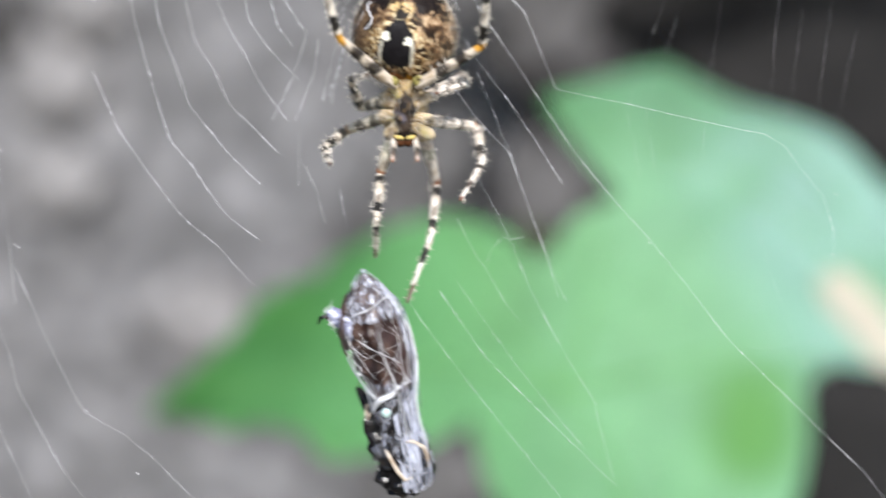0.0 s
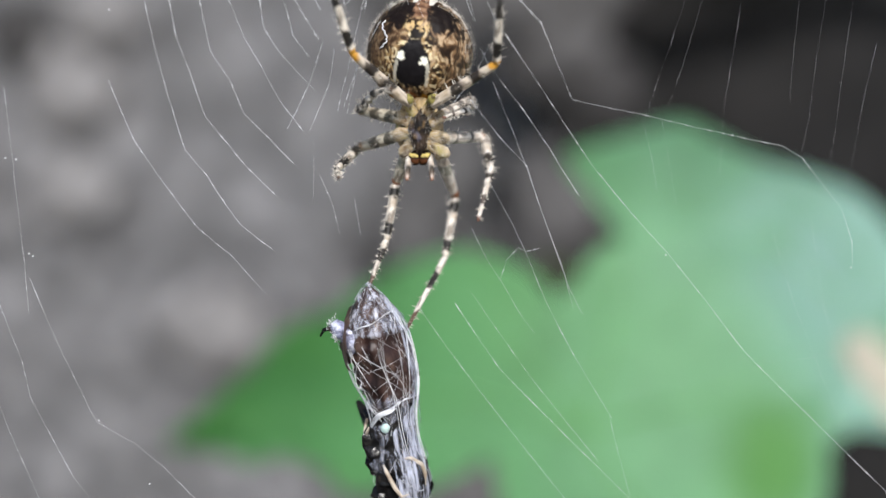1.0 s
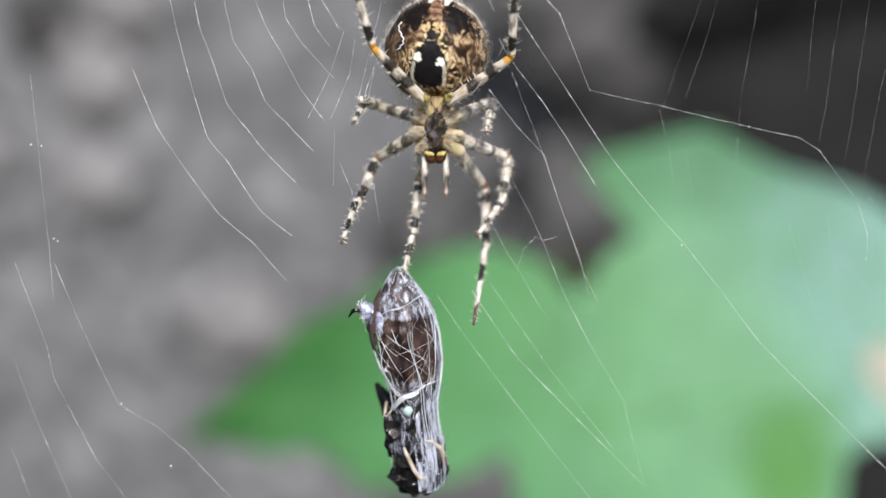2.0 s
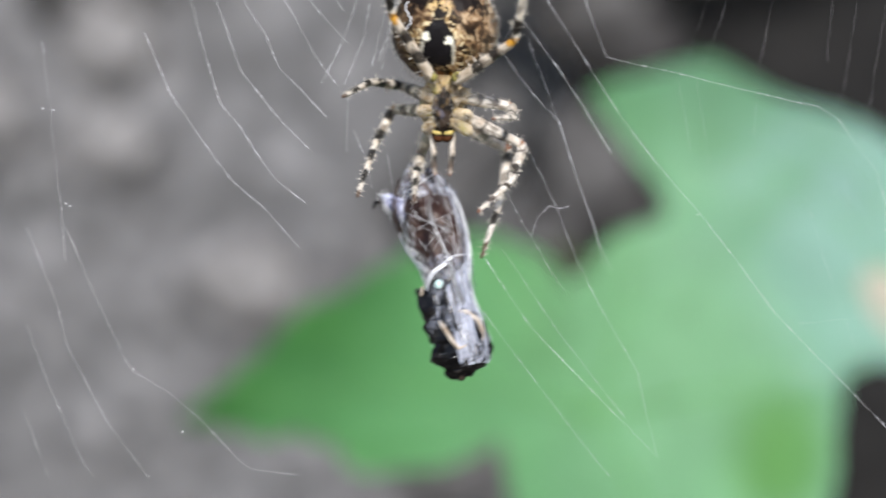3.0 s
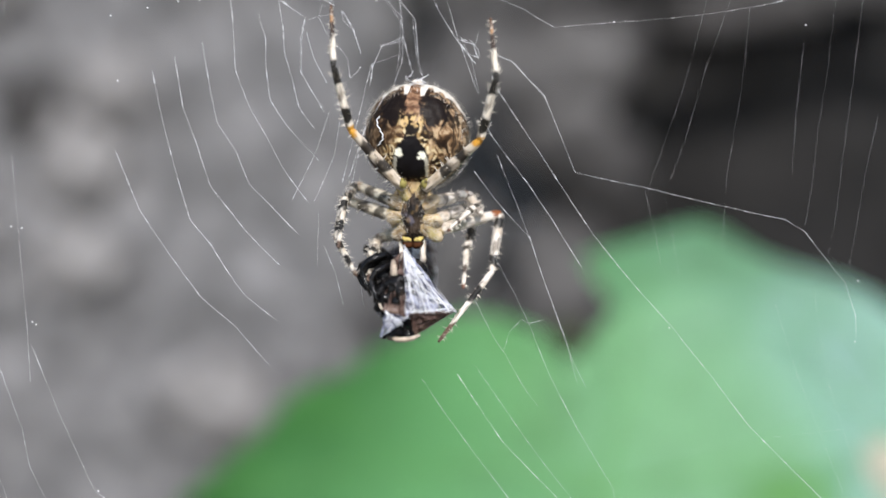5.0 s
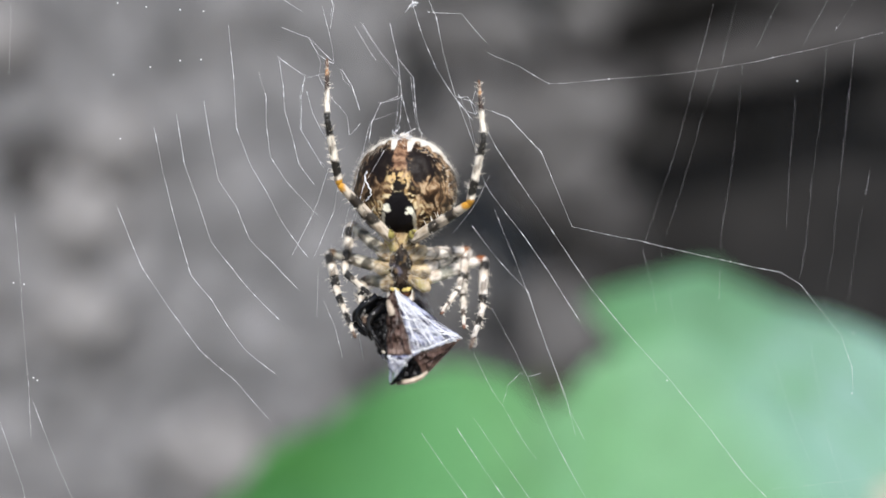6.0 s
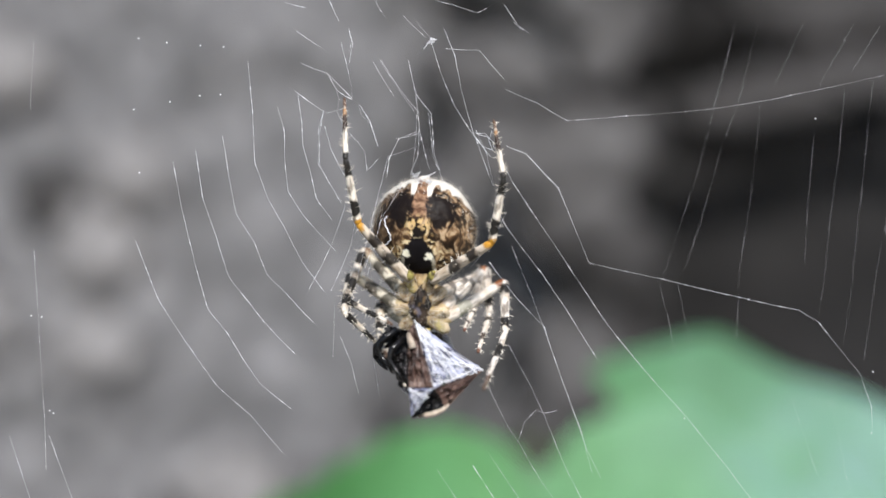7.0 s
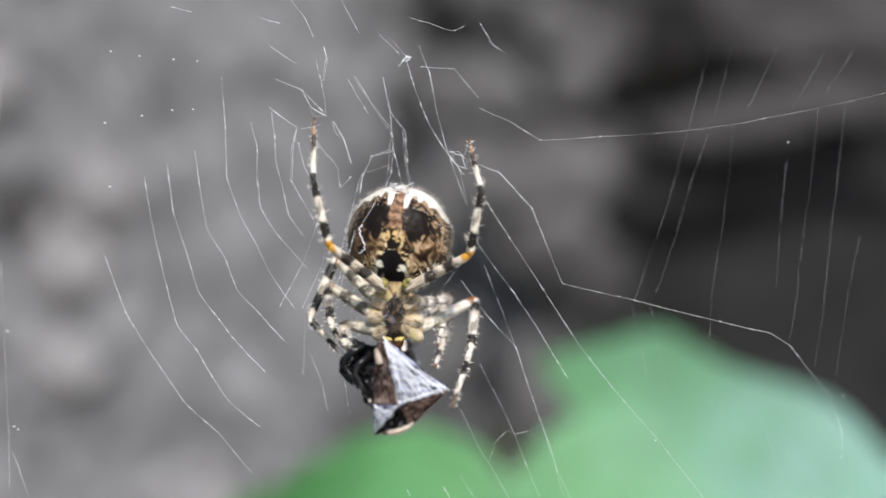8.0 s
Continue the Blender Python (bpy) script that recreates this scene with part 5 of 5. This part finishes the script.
part("silk_cover", bm, M_SHEET, stub, "streaky white silk")
bm = bmesh.new()
tube(bm, [Vector(p) * MM for p in ((-3.2, -0.6, 6.5), (-3.9, -0.7, 6.45), (-4.25, -0.7, 6.0))], [0.2 * MM, 0.17 * MM, 0.06 * MM], 8)
part("claw", bm, M_BLACK, prey)
bm = bmesh.new()
grid = []
for i in range(19):
    u = i / 18
    ring = []
    for j in range(15):
        v = j / 14 - 0.5
        top = 1.0 - 0.16 * abs(noise.noise(Vector((v * 7, 3.0, 1.0)))) * u
        z = 3.2 + 4.7 * u * top
        p = Vector((-girth(z / 8.8) * 1.04 - 0.45 * u + 1.6 * v * v, -0.4 + 3.4 * v * (1 - 0.4 * u), z))
        p -= Vector((0.35, 0, 0)) * (abs(noise.noise(Vector((v * 6, u * 2.5, 4.0)))) + 0.4 * noise.noise(Vector((v * 14, u * 7, 9.0))))
        ring.append(bm.verts.new(p * MM))
    grid.append(ring)
for i in range(18):
    for j in range(14):
        bm.faces.new((grid[i][j], grid[i][j + 1], grid[i + 1][j + 1], grid[i + 1][j]))
bmesh.ops.solidify(bm, geom=bm.faces[:], thickness=0.00008)
part("wing", bm, M_FOLD, prey, "brown torn wing flap")
bm = bmesh.new()
for k in range(90):
    p = Vector((-2.80 + 0.2 * rng.gauss(0, 1), rng.gauss(-0.5, 0.4), rng.gauss(6.2, 0.3)))
    q = p + Vector((-rng.uniform(0.0, 0.3), rng.gauss(0, 0.4), rng.gauss(-0.1, 0.4)))
    m = (p + q) / 2 + Vector((-0.18, rng.gauss(0, 0.2), rng.gauss(0, 0.2)))
    tube(bm, [p * MM, m * MM, q * MM], rng.uniform(0.01, 0.03) * MM, 5)
tagged(part("silk_tuft", bm, M_SILK, prey, "tangled white silk tuft on the wing stub"), kind="stuff")
for k, (ang, z, sx, sz) in enumerate(((205, -3.4, 1.1, 1.5), (178, -4.9, 1.0, 1.3), (222, -5.9, 1.0, 1.2), (196, -7.0, 1.1, 0.9), (150, -7.6, 0.9, 0.8), (240, -7.7, 0.9, 0.8), (300, -7.9, 0.8, 0.7), (20, -7.8, 0.9, 0.8), (85, -7.7, 0.9, 0.8), (165, -8.5, 0.9, 0.5))):
    bm = bmesh.new()
    d = Vector((math.cos(radians(ang)), math.sin(radians(ang)), 0)) * (1.55 if z > -7.5 else 0.95)
    egg(bm, (d + Vector((0, 0, z))) * MM, (sx * MM, 0.95 * MM, sz * MM), 9, 7, 0.6, 1.9, 4.0 + k)
    bmesh.ops.bevel(bm, geom=bm.edges[:], offset=0.06 * MM, segments=2, affect="EDGES")
    part("plate", bm, M_BLACK, prey, "angular shiny black body plate", False)
bm = bmesh.new()
pts = []
for i in range(9):
    a = radians(150 + 72 * i / 8)
    g = girth(-0.22) * 1.32
    pts.append(Vector((math.cos(a) * g, math.sin(a) * g, -1.5 - 1.0 * math.sin(math.pi * i / 8))) * MM)
tube(bm, pts, [0.12 * MM] * 8 + [0.05 * MM], 10)
part("leg", bm, M_TAN, prey, "thin cream insect leg bent across the body")
part("silk_sleeve", bundle(-0.62, 0.10, 1.05, 0.22, 5.0), M_FILM, prey, "thin greyish silk sleeve")
part("silk_cap", bundle(0.56, 1.03, 1.07, 0.12, 12.0), M_CAP, prey, "silvery silk round the tip")


# silk and wings, drawn out of the bundle into a tent as the spider turns it end on
LATE = Matrix.Rotation(radians(-100), 3, "Z") @ Matrix.Rotation(radians(86), 3, "X")


def clear(p):
    """Keeps a point, given as the bundle lies end on, in front of the head."""
    r = 1.9 ** 2 - p.x ** 2 - p.z ** 2
    return Vector((p.x, min(p.y, -6.9 - math.sqrt(r)), p.z)) if r > 0 else p


n, tent = 34, []
A, T, B = (0.0, -8.3, 3.1), (4.6, -7.0, -1.2), (0.8, -10.2, -1.9)
C, E, L = (1.5, -9.0, -3.6), (-1.2, -9.2, -3.9), (-1.1, -9.4, -1.7)
H, Q, U = (-0.7, -8.3, 2.5), (-2.9, -7.0, 1.1), (-1.7, -7.2, 2.9)
FACETS = (
    (A, T, B, M_SHEET, "bluish white sheet of silk pulled to a point"), (B, T, C, M_FOLD, "brown crumpled wing under the silk"),
    (L, B, E, M_SHEET, "silvery silk over the dark head"), (B, C, E, M_BLACK, "black glossy side of the head"),
    (A, B, L, M_FOLD, "brown wing fold"), (A, L, H, M_FOLD, "brown wing fold"),
    (H, L, Q, M_BLACK, "black crumpled breast plate"), (H, Q, U, M_BLACK, "black crumpled breast plate"),
)
for a, b, c, m, tag in FACETS:
    bm = bmesh.new()
    a, b, c, grid = Vector(a), Vector(b), Vector(c), {}
    centre = (a + b + c) / 3
    for i in range(n + 1):
        for j in range(n + 1 - i):
            u, w = i / n, j / n
            p = a * (1 - u - w) + b * u + c * w
            rim = min(u, w, 1 - u - w)
            fold = abs(noise.noise(Vector((5.5 * w / (u + w + 0.01), 3.0, a.x)))) + 0.7 * abs(noise.noise(Vector((5.5 * w / (1.01 - u), 9.0, b.x))))
            p = clear(p + Vector((0, -0.8 * fold * min(1.0, 6 * rim), 0)))
            p = p + min(1.0, 0.35 + 4 * rim) * Vector((0.26, 0.5, 0.26)) * (noise.noise(p * 0.9) + 0.8 * abs(noise.noise(p * 2.0)) + 0.4 * noise.noise(p * 5))
            grid[i, j] = bm.verts.new(LATE @ p * MM)
    for i in range(n):
        for j in range(n - i):
            bm.faces.new((grid[i, j], grid[i + 1, j], grid[i, j + 1]))
            if i + j < n - 1:
                bm.faces.new((grid[i + 1, j], grid[i + 1, j + 1], grid[i, j + 1]))
    bmesh.ops.solidify(bm, geom=bm.faces[:], thickness=0.00006)
    tent.append((part({"wing_fold": "wing", "black_chitin": "plate"}.get(m.name, "silk_sheet"), bm, m, prey, tag), centre))
for corners, count in ((((A, T, B), (A, B, T), (T, B, A)), 26), (((L, E, B), (B, E, L)), 8)):
    bm = bmesh.new()
    for k in range(count):
        a, b, c = (Vector(v) for v in corners[k % len(corners)])
        p, q = a.lerp(c, 0.12 * rng.random()), b.lerp(c, rng.uniform(0.0, 0.85))
        line = [clear(p.lerp(q, i / 9)) + Vector((0.06 * rng.gauss(0, 1), -0.75, 0.06 * rng.gauss(0, 1))) for i in range(10)]
        tube(bm, [LATE @ v * MM for v in line], rng.choice((0.012, 0.018, 0.028, 0.045)) * MM, 5)
    strands = part("silk_strand", bm, M_SILK, prey, "loose white silk strands over the sheet")
    tent.append((tagged(strands, kind="stuff"), sum((Vector(v) for v in corners[0]), Vector()) / 3))
for pts, r in ((((-0.6, -9.3, -3.85), (0.0, -9.6, -3.8), (0.6, -9.6, -3.75), (1.2, -9.4, -3.6), (1.7, -9.2, -3.3)), 0.22), (((-0.6, -8.7, 2.3), (-0.5, -9.1, 1.8), (-0.4, -9.2, 1.2)), 0.26), (((-2.3, -7.8, 0.2), (-1.8, -8.6, -0.7), (-1.3, -9.5, -1.5)), 0.09)):
    bm = bmesh.new()
    pts = [Vector(p) for p in pts]
    tube(bm, [LATE @ p * MM for p in pts], [r * MM * k for k in (0.6, 1.0, 1.0, 0.8, 0.45)[:len(pts)]], 12)
    tent.append((part("leg", bm, M_TAN, prey, "cream insect leg at the edge of the silk"), sum(pts, Vector()) / len(pts)))
for pts in (((-1.4, -8.3, 2.8), (-2.7, -8.2, 2.0), (-3.1, -8.0, 1.3), (-2.6, -8.4, 0.4), (-2.1, -8.8, -0.5)), ((-1.0, -8.6, 2.0), (-2.0, -8.9, 1.3), (-2.3, -8.8, 0.6), (-1.8, -9.2, -0.4), (-1.4, -9.4, -1.3)), ((-2.2, -8.2, 2.5), (-3.2, -7.6, 1.6), (-3.4, -7.2, 0.9), (-3.0, -7.4, 0.3), (-2.6, -7.8, -0.2))):
    bm = bmesh.new()
    pts = [Vector(p) for p in pts]
    tube(bm, [LATE @ p * MM for p in pts], [r * MM for r in (0.24, 0.28, 0.22, 0.18, 0.08)], 12)
    for v in bm.verts:
        v.co *= 1 + 0.012 * noise.noise(v.co * 1500)
    tent.append((part("leg", bm, M_BLACK, prey, "black bent insect leg"), sum(pts, Vector()) / len(pts)))
# strands wound round and drawn along the bundle
bm = bmesh.new()
for k in range(180):
    q0, a0 = (rng.uniform(-0.74, 0.15) if k % 5 < 2 else rng.uniform(0.1, 0.9)), rng.uniform(0, 6.28)
    if k % 6:
        dq, da = rng.choice((-1, 1)) * rng.uniform(0.15, 0.5), rng.gauss(0.5, 0.55)
    else:
        dq, da = rng.gauss(0.1, 0.1), rng.uniform(0.9, 2.0)
    r = rng.choice((0.005, 0.006, 0.008, 0.010, 0.013, 0.020)) * MM
    pts = []
    for i in range(14):
        u = i / 13
        a = a0 + da * u
        q = max(-0.78, min(0.98, q0 + dq * u))
        g = girth(q) * (1.05 + 0.05 * noise.noise(Vector((k, a, q * 2)))) * MM
        pts.append((math.cos(a) * g + waist(q) * MM, math.sin(a) * 0.92 * g, q * HALF))
    tube(bm, pts, [r * (0.25 + 0.75 * math.sin(math.pi * (i + 0.5) / 14)) for i in range(14)], 5)
# brighter strands drawn along both flanks
for k in range(16):
    a0, r = radians(rng.choice((188, 205, -8, -25, -70)) + rng.gauss(0, 7)), rng.choice((0.014, 0.02, 0.032)) * MM
    q0, q1 = rng.uniform(-0.75, 0.1), rng.uniform(0.3, 0.92)
    pts = []
    for i in range(18):
        u = i / 17
        q, a = q0 + (q1 - q0) * u, a0 + 0.25 * math.sin(3 * u + k)
        g = girth(q) * 1.08 * MM
        pts.append((math.cos(a) * g + waist(q) * MM, math.sin(a) * 0.94 * g, q * HALF))
    tube(bm, pts, [r * (0.2 + 0.8 * math.sin(math.pi * (i + 0.5) / 18)) for i in range(18)], 5)
# silk gathered into a bright edge from the stub down to the waist
for k in range(30):
    lag, r = rng.gauss(0, 0.10), rng.choice((0.012, 0.02, 0.035)) * MM
    q0, q1 = rng.uniform(0.3, 0.62), rng.uniform(-0.16, 0.12)
    pts = []
    for i in range(18):
        q = q0 + (q1 - q0) * i / 17
        a = radians(186 + 60 * soft(0.12, -0.16, q)) + lag + 0.08 * math.sin(9 * q + k)
        g = girth(q) * 1.09 * MM
        pts.append((math.cos(a) * g + waist(q) * MM, math.sin(a) * 0.95 * g, q * HALF))
    tube(bm, pts, [r * (0.2 + 0.8 * math.sin(math.pi * (i + 0.5) / 18)) for i in range(18)], 5)
tagged(part("silk_winding", bm, M_SILK, prey, "white silk strands wound round"), kind="stuff")
for q, w, tip in ((-0.10, 0.09, 1.1), (0.70, 0.02, 0.9)):
    bm = bmesh.new()
    for strand in range(5):
        pts = []
        for i in range(20):
            a = 3.3 + 2.4 * i / 19
            g = girth(q) * (1.07 + 0.03 * math.sin(i * 0.8 + strand))
            pts.append(Vector((math.cos(a) * g + waist(q), math.sin(a) * 0.95 * g, q * 8.8 + tip * math.cos(a + 0.6) + 0.12 * math.sin(5 * a) + w * 1.2 * (strand - 2) * (1 - 0.6 * i / 19))) * MM)
        tube(bm, pts, [w * 0.5 * MM * (0.25 + 0.75 * math.sin(math.pi * (i + 0.5) / 20)) for i in range(20)], 6)
    part("silk_band", bm, M_SILK, prey, "flat white band of silk strands")


def on_skin(x, z):
    """A point a little proud of the bundle's front at x, z in mm."""
    g = girth(z / 8.8)
    return Vector((x, -0.95 * math.sqrt(max(0.1, g * g - x * x)) - 0.12, z)) * MM


for pts in (((-1.1, -4.6), (-0.95, -5.1), (-0.5, -6.4), (-0.1, -7.2), (0.5, -7.1)), ((0.6, -4.3), (1.1, -4.4), (1.8, -5.2), (1.95, -6.0), (1.8, -6.9))):
    bm = bmesh.new()
    tube(bm, [on_skin(*p) for p in pts], [k * MM for k in (0.07, 0.16, 0.18, 0.16, 0.07)], 12)
    part("leg", bm, M_TAN, prey, "cream insect leg folded under the silk")
bm = bmesh.new()
egg(bm, on_skin(-0.45, -1.75), (0.36 * MM, 0.22 * MM, 0.36 * MM), 18, 12, 0.25)
part("scale_patch", bm, M_MINT, prey, "pale green shiny patch")
bm = bmesh.new()
grid = []
for i in range(49):
    q = -0.93 + 1.86 * i / 48
    ring = []
    for j in range(17):
        a = radians(-38 - 60 * soft(0.0, -0.3, q) + (84 + 60 * soft(0.0, -0.3, q)) * j / 16)
        g = girth(q) * (1.05 + 0.06 * noise.noise(Vector((a * 2, q * 6, 2.0))) + 0.06 * abs(noise.noise(Vector((a * 7, q * 5, 5.0)))))
        ring.append(bm.verts.new(((math.cos(a) * g + waist(q)) * MM, math.sin(a) * 0.95 * g * MM, q * HALF)))
    grid.append(ring)
for i in range(48):
    for j in range(16):
        bm.faces.new((grid[i][j], grid[i][j + 1], grid[i + 1][j + 1], grid[i + 1][j]))
bmesh.ops.solidify(bm, geom=bm.faces[:], thickness=0.00005)
part("silk_veil", bm, M_VEIL, prey, "bluish white veil of silk down one side")

# ---------- what moves ----------
SPIDER_ROWS = [
    (0, -0.37, -1.31),
    (0.5, -0.53, -1.77),
    (1, -0.41, -1.92),
    (1.2, -0.27, -1.9),
    (2.3, -0.93, -3.13),
    (2.5, -1.11, -3.43),
    (3, -1.18, -3.59),
    (3.5, -0.65, -3.8),
    (4, -0.99, -3.74),
    (5.5, -1.57, -2.61),
    (6, -2.11, -2.59),
    (6.5, -1.84, -2.79),
    (7, -1.9, -3.04),
    (7.5, -1.83, -2.77),
    (8, -1.72, -2.22),
]
# seconds, lean of the abdomen, and its pitch
ABDOMEN_ROWS = [(0.0, 8, 2), (1.2, 8, 0), (2.3, 5, -2), (4.0, 2, -5), (5.5, 2, -16), (6.5, 2, -20), (7.0, 3, -24), (8.0, 6, -29)]
# seconds, and how far the silk and wings are drawn out of the bundle
TENT_ROWS = [(0.0, 0.0), (3.0, 0.0), (3.3, 0.08), (3.6, 0.16), (4.0, 0.3), (4.4, 0.6), (4.8, 0.86), (5.3, 1.0), (8.0, 1.0)]
PREY_ROWS = [
    (0, -1.88, -22.62, -11.5, 0, 0),
    (0.5, -2.22, -23.1, -12, 0, 0),
    (1, -2.92, -22.89, -9.5, 0, 0),
    (1.2, -2.13, -23.05, -10.6, 0, 0),
    (2.3, -2.62, -22.09, -5.1, 0, 6),
    (2.5, -2.15, -20.53, -13.5, 10.1, 0),
    (3, -1.15, -16.4, -16, 24.1, 0),
    (3.1, -0.3, -16.25, -21.5, 32.4, 8),
    (3.3, -0.52, -16.41, -1.3, 55.9, 32),
    (3.5, -0.36, -13.5, -1.4, 46.6, 50),
    (3.8, -1.4, -12.7, 6, 46, 68),
    (4, -1.78, -10.9, 8, 58, 75),
    (5.5, -1.92, -8.48, 1.8, 88, 100),
    (6, -2.03, -8.02, -6.8, 88, 100),
    (6.5, -2.1, -8.15, -7.6, 88, 100),
    (7, -1.67, -7.81, -8, 88, 100),
    (7.5, -2.38, -8.27, -3.7, 88, 100),
    (8, -2.02, -7.64, -5.7, 88, 100),
]
LOW_LEAF_ROWS = [
    (0, -1.4, 3.4),
    (0.5, 0.0, 0.0),
    (1, -0.2, -2.3),
    (1.2, 0.7, -1.2),
    (2.3, -1.7, -4.4),
    (2.5, -7.5, 2.2),
    (3, -4.4, -9.1),
    (3.5, -9.4, -11.1),
    (4, -3.0, -7.9),
    (5.5, 2.4, 0.9),
    (6, -2.6, 0.6),
    (6.5, -8.2, -5.6),
    (7, -9.3, -5.6),
    (7.5, -6.9, -5.8),
    (8, -9.1, -1.0),
]
UP_LEAF_ROWS = [
    (0, -1.3, 1.9),
    (0.1, -1.0, -0.9),
    (0.2, -0.8, -9.0),
    (0.3, -0.5, -9.0),
    (0.4, -0.3, -5.0),
    (0.5, 0.0, 0.0),
    (0.7, -0.2, -6.0),
    (0.8, -0.3, -9.0),
    (1, -0.5, -9.5),
    (1.2, 0.6, -9.5),
    (2.3, -0.2, -14.6),
    (2.4, 1.5, -11.0),
    (2.5, 3.1, 11.8),
    (2.6, 2.1, 10.5),
    (2.7, 1.1, -3.7),
    (2.9, -0.9, -6.0),
    (3, -1.9, -4.1),
    (3.1, -1.8, -18.0),
    (3.3, -1.5, -16.5),
    (3.4, -1.3, -16.0),
    (3.5, -1.2, -24.3),
    (3.6, -0.4, -24.5),
    (3.7, 0.4, -14.0),
    (3.8, 1.1, -12.5),
    (3.9, 1.9, -19.5),
    (4, 2.7, -21.2),
    (5.3, 2.8, -11.6),
    (5.4, 2.8, -8.0),
    (5.5, 2.8, -10.9),
    (5.6, 3.1, 0.0),
    (5.7, 3.3, -2.0),
    (5.8, 3.6, -7.0),
    (5.9, 3.8, -13.0),
    (6, 4.1, -14.0),
    (6.1, 3.5, -5.0),
    (6.2, 2.9, -8.0),
    (6.3, 2.3, -16.0),
    (6.4, 1.7, -19.5),
    (6.5, 1.1, -23.8),
    (7, 1.1, -21.5),
    (7.5, 0.7, -21.4),
    (8, -4.3, -14.9),
]


def motions():
    walk(spider, [(t, pose(x * MM, 0.0025, z * MM)) for t, x, z in SPIDER_ROWS])
    walk(abdomen, [(t, pose(0.3 * soft(2.5, 5.5, t) * MM, 2.0 * MM, 6.05 * MM, -pitch, lean, -7)) for t, lean, pitch in ABDOMEN_ROWS])
    for femur, tibia, foot, keys in leg_keys:
        walk(femur, [(k[0], k[1]) for k in keys])
        walk(tibia, [(k[0], k[2]) for k in keys])
        walk(foot, [(k[0], k[3]) for k in keys])
    for palp, side in palps:
        root = Vector((side * 0.85, 0.5, -1.9)) * MM
        walk(palp, [(t, along(root, Vector((side * x, y, z)) * MM)) for t, x, y, z in PALP_ROWS])
    rows = []
    for t, x, z, lean, tilt, yaw in PREY_ROWS:
        m = Matrix.Translation((x * MM, (0.5 + 5.5 * math.sin(radians(tilt))) * MM, (z + 0.4 * math.sin(radians(tilt))) * MM)) @ Matrix.Rotation(radians(lean), 4, "Y") @ Matrix.Rotation(radians(-tilt), 4, "X") @ Matrix.Rotation(radians(yaw), 4, "Z")
        rows.append((t, m))
    walk(prey, rows)
    flat = Matrix.Rotation(radians(47), 3, "Y") @ LATE.inverted()
    for ob, centre in tent:
        rows = []
        for t, out in TENT_ROWS:
            spin = flat.to_quaternion().slerp(Matrix.Identity(3).to_quaternion(), out)
            at = Vector((0, 0.9, 2.0)).lerp(LATE @ centre, out) - spin @ (LATE @ centre)
            rows.append((t, Matrix.Translation(at * MM) @ spin.to_matrix().to_4x4()))
        walk(ob, rows)
    walk(low_leaf, [(t, pose(x * MM, 0, z * MM)) for t, x, z in LOW_LEAF_ROWS])
    low_t, low_z = [r[0] for r in LOW_LEAF_ROWS], [r[2] for r in LOW_LEAF_ROWS]
    walk(up_leaf, [(t, pose(x * MM, 0.55 * (z - float(np.interp(t, low_t, low_z))) * MM, z * MM)) for t, x, z in UP_LEAF_ROWS])


motions()
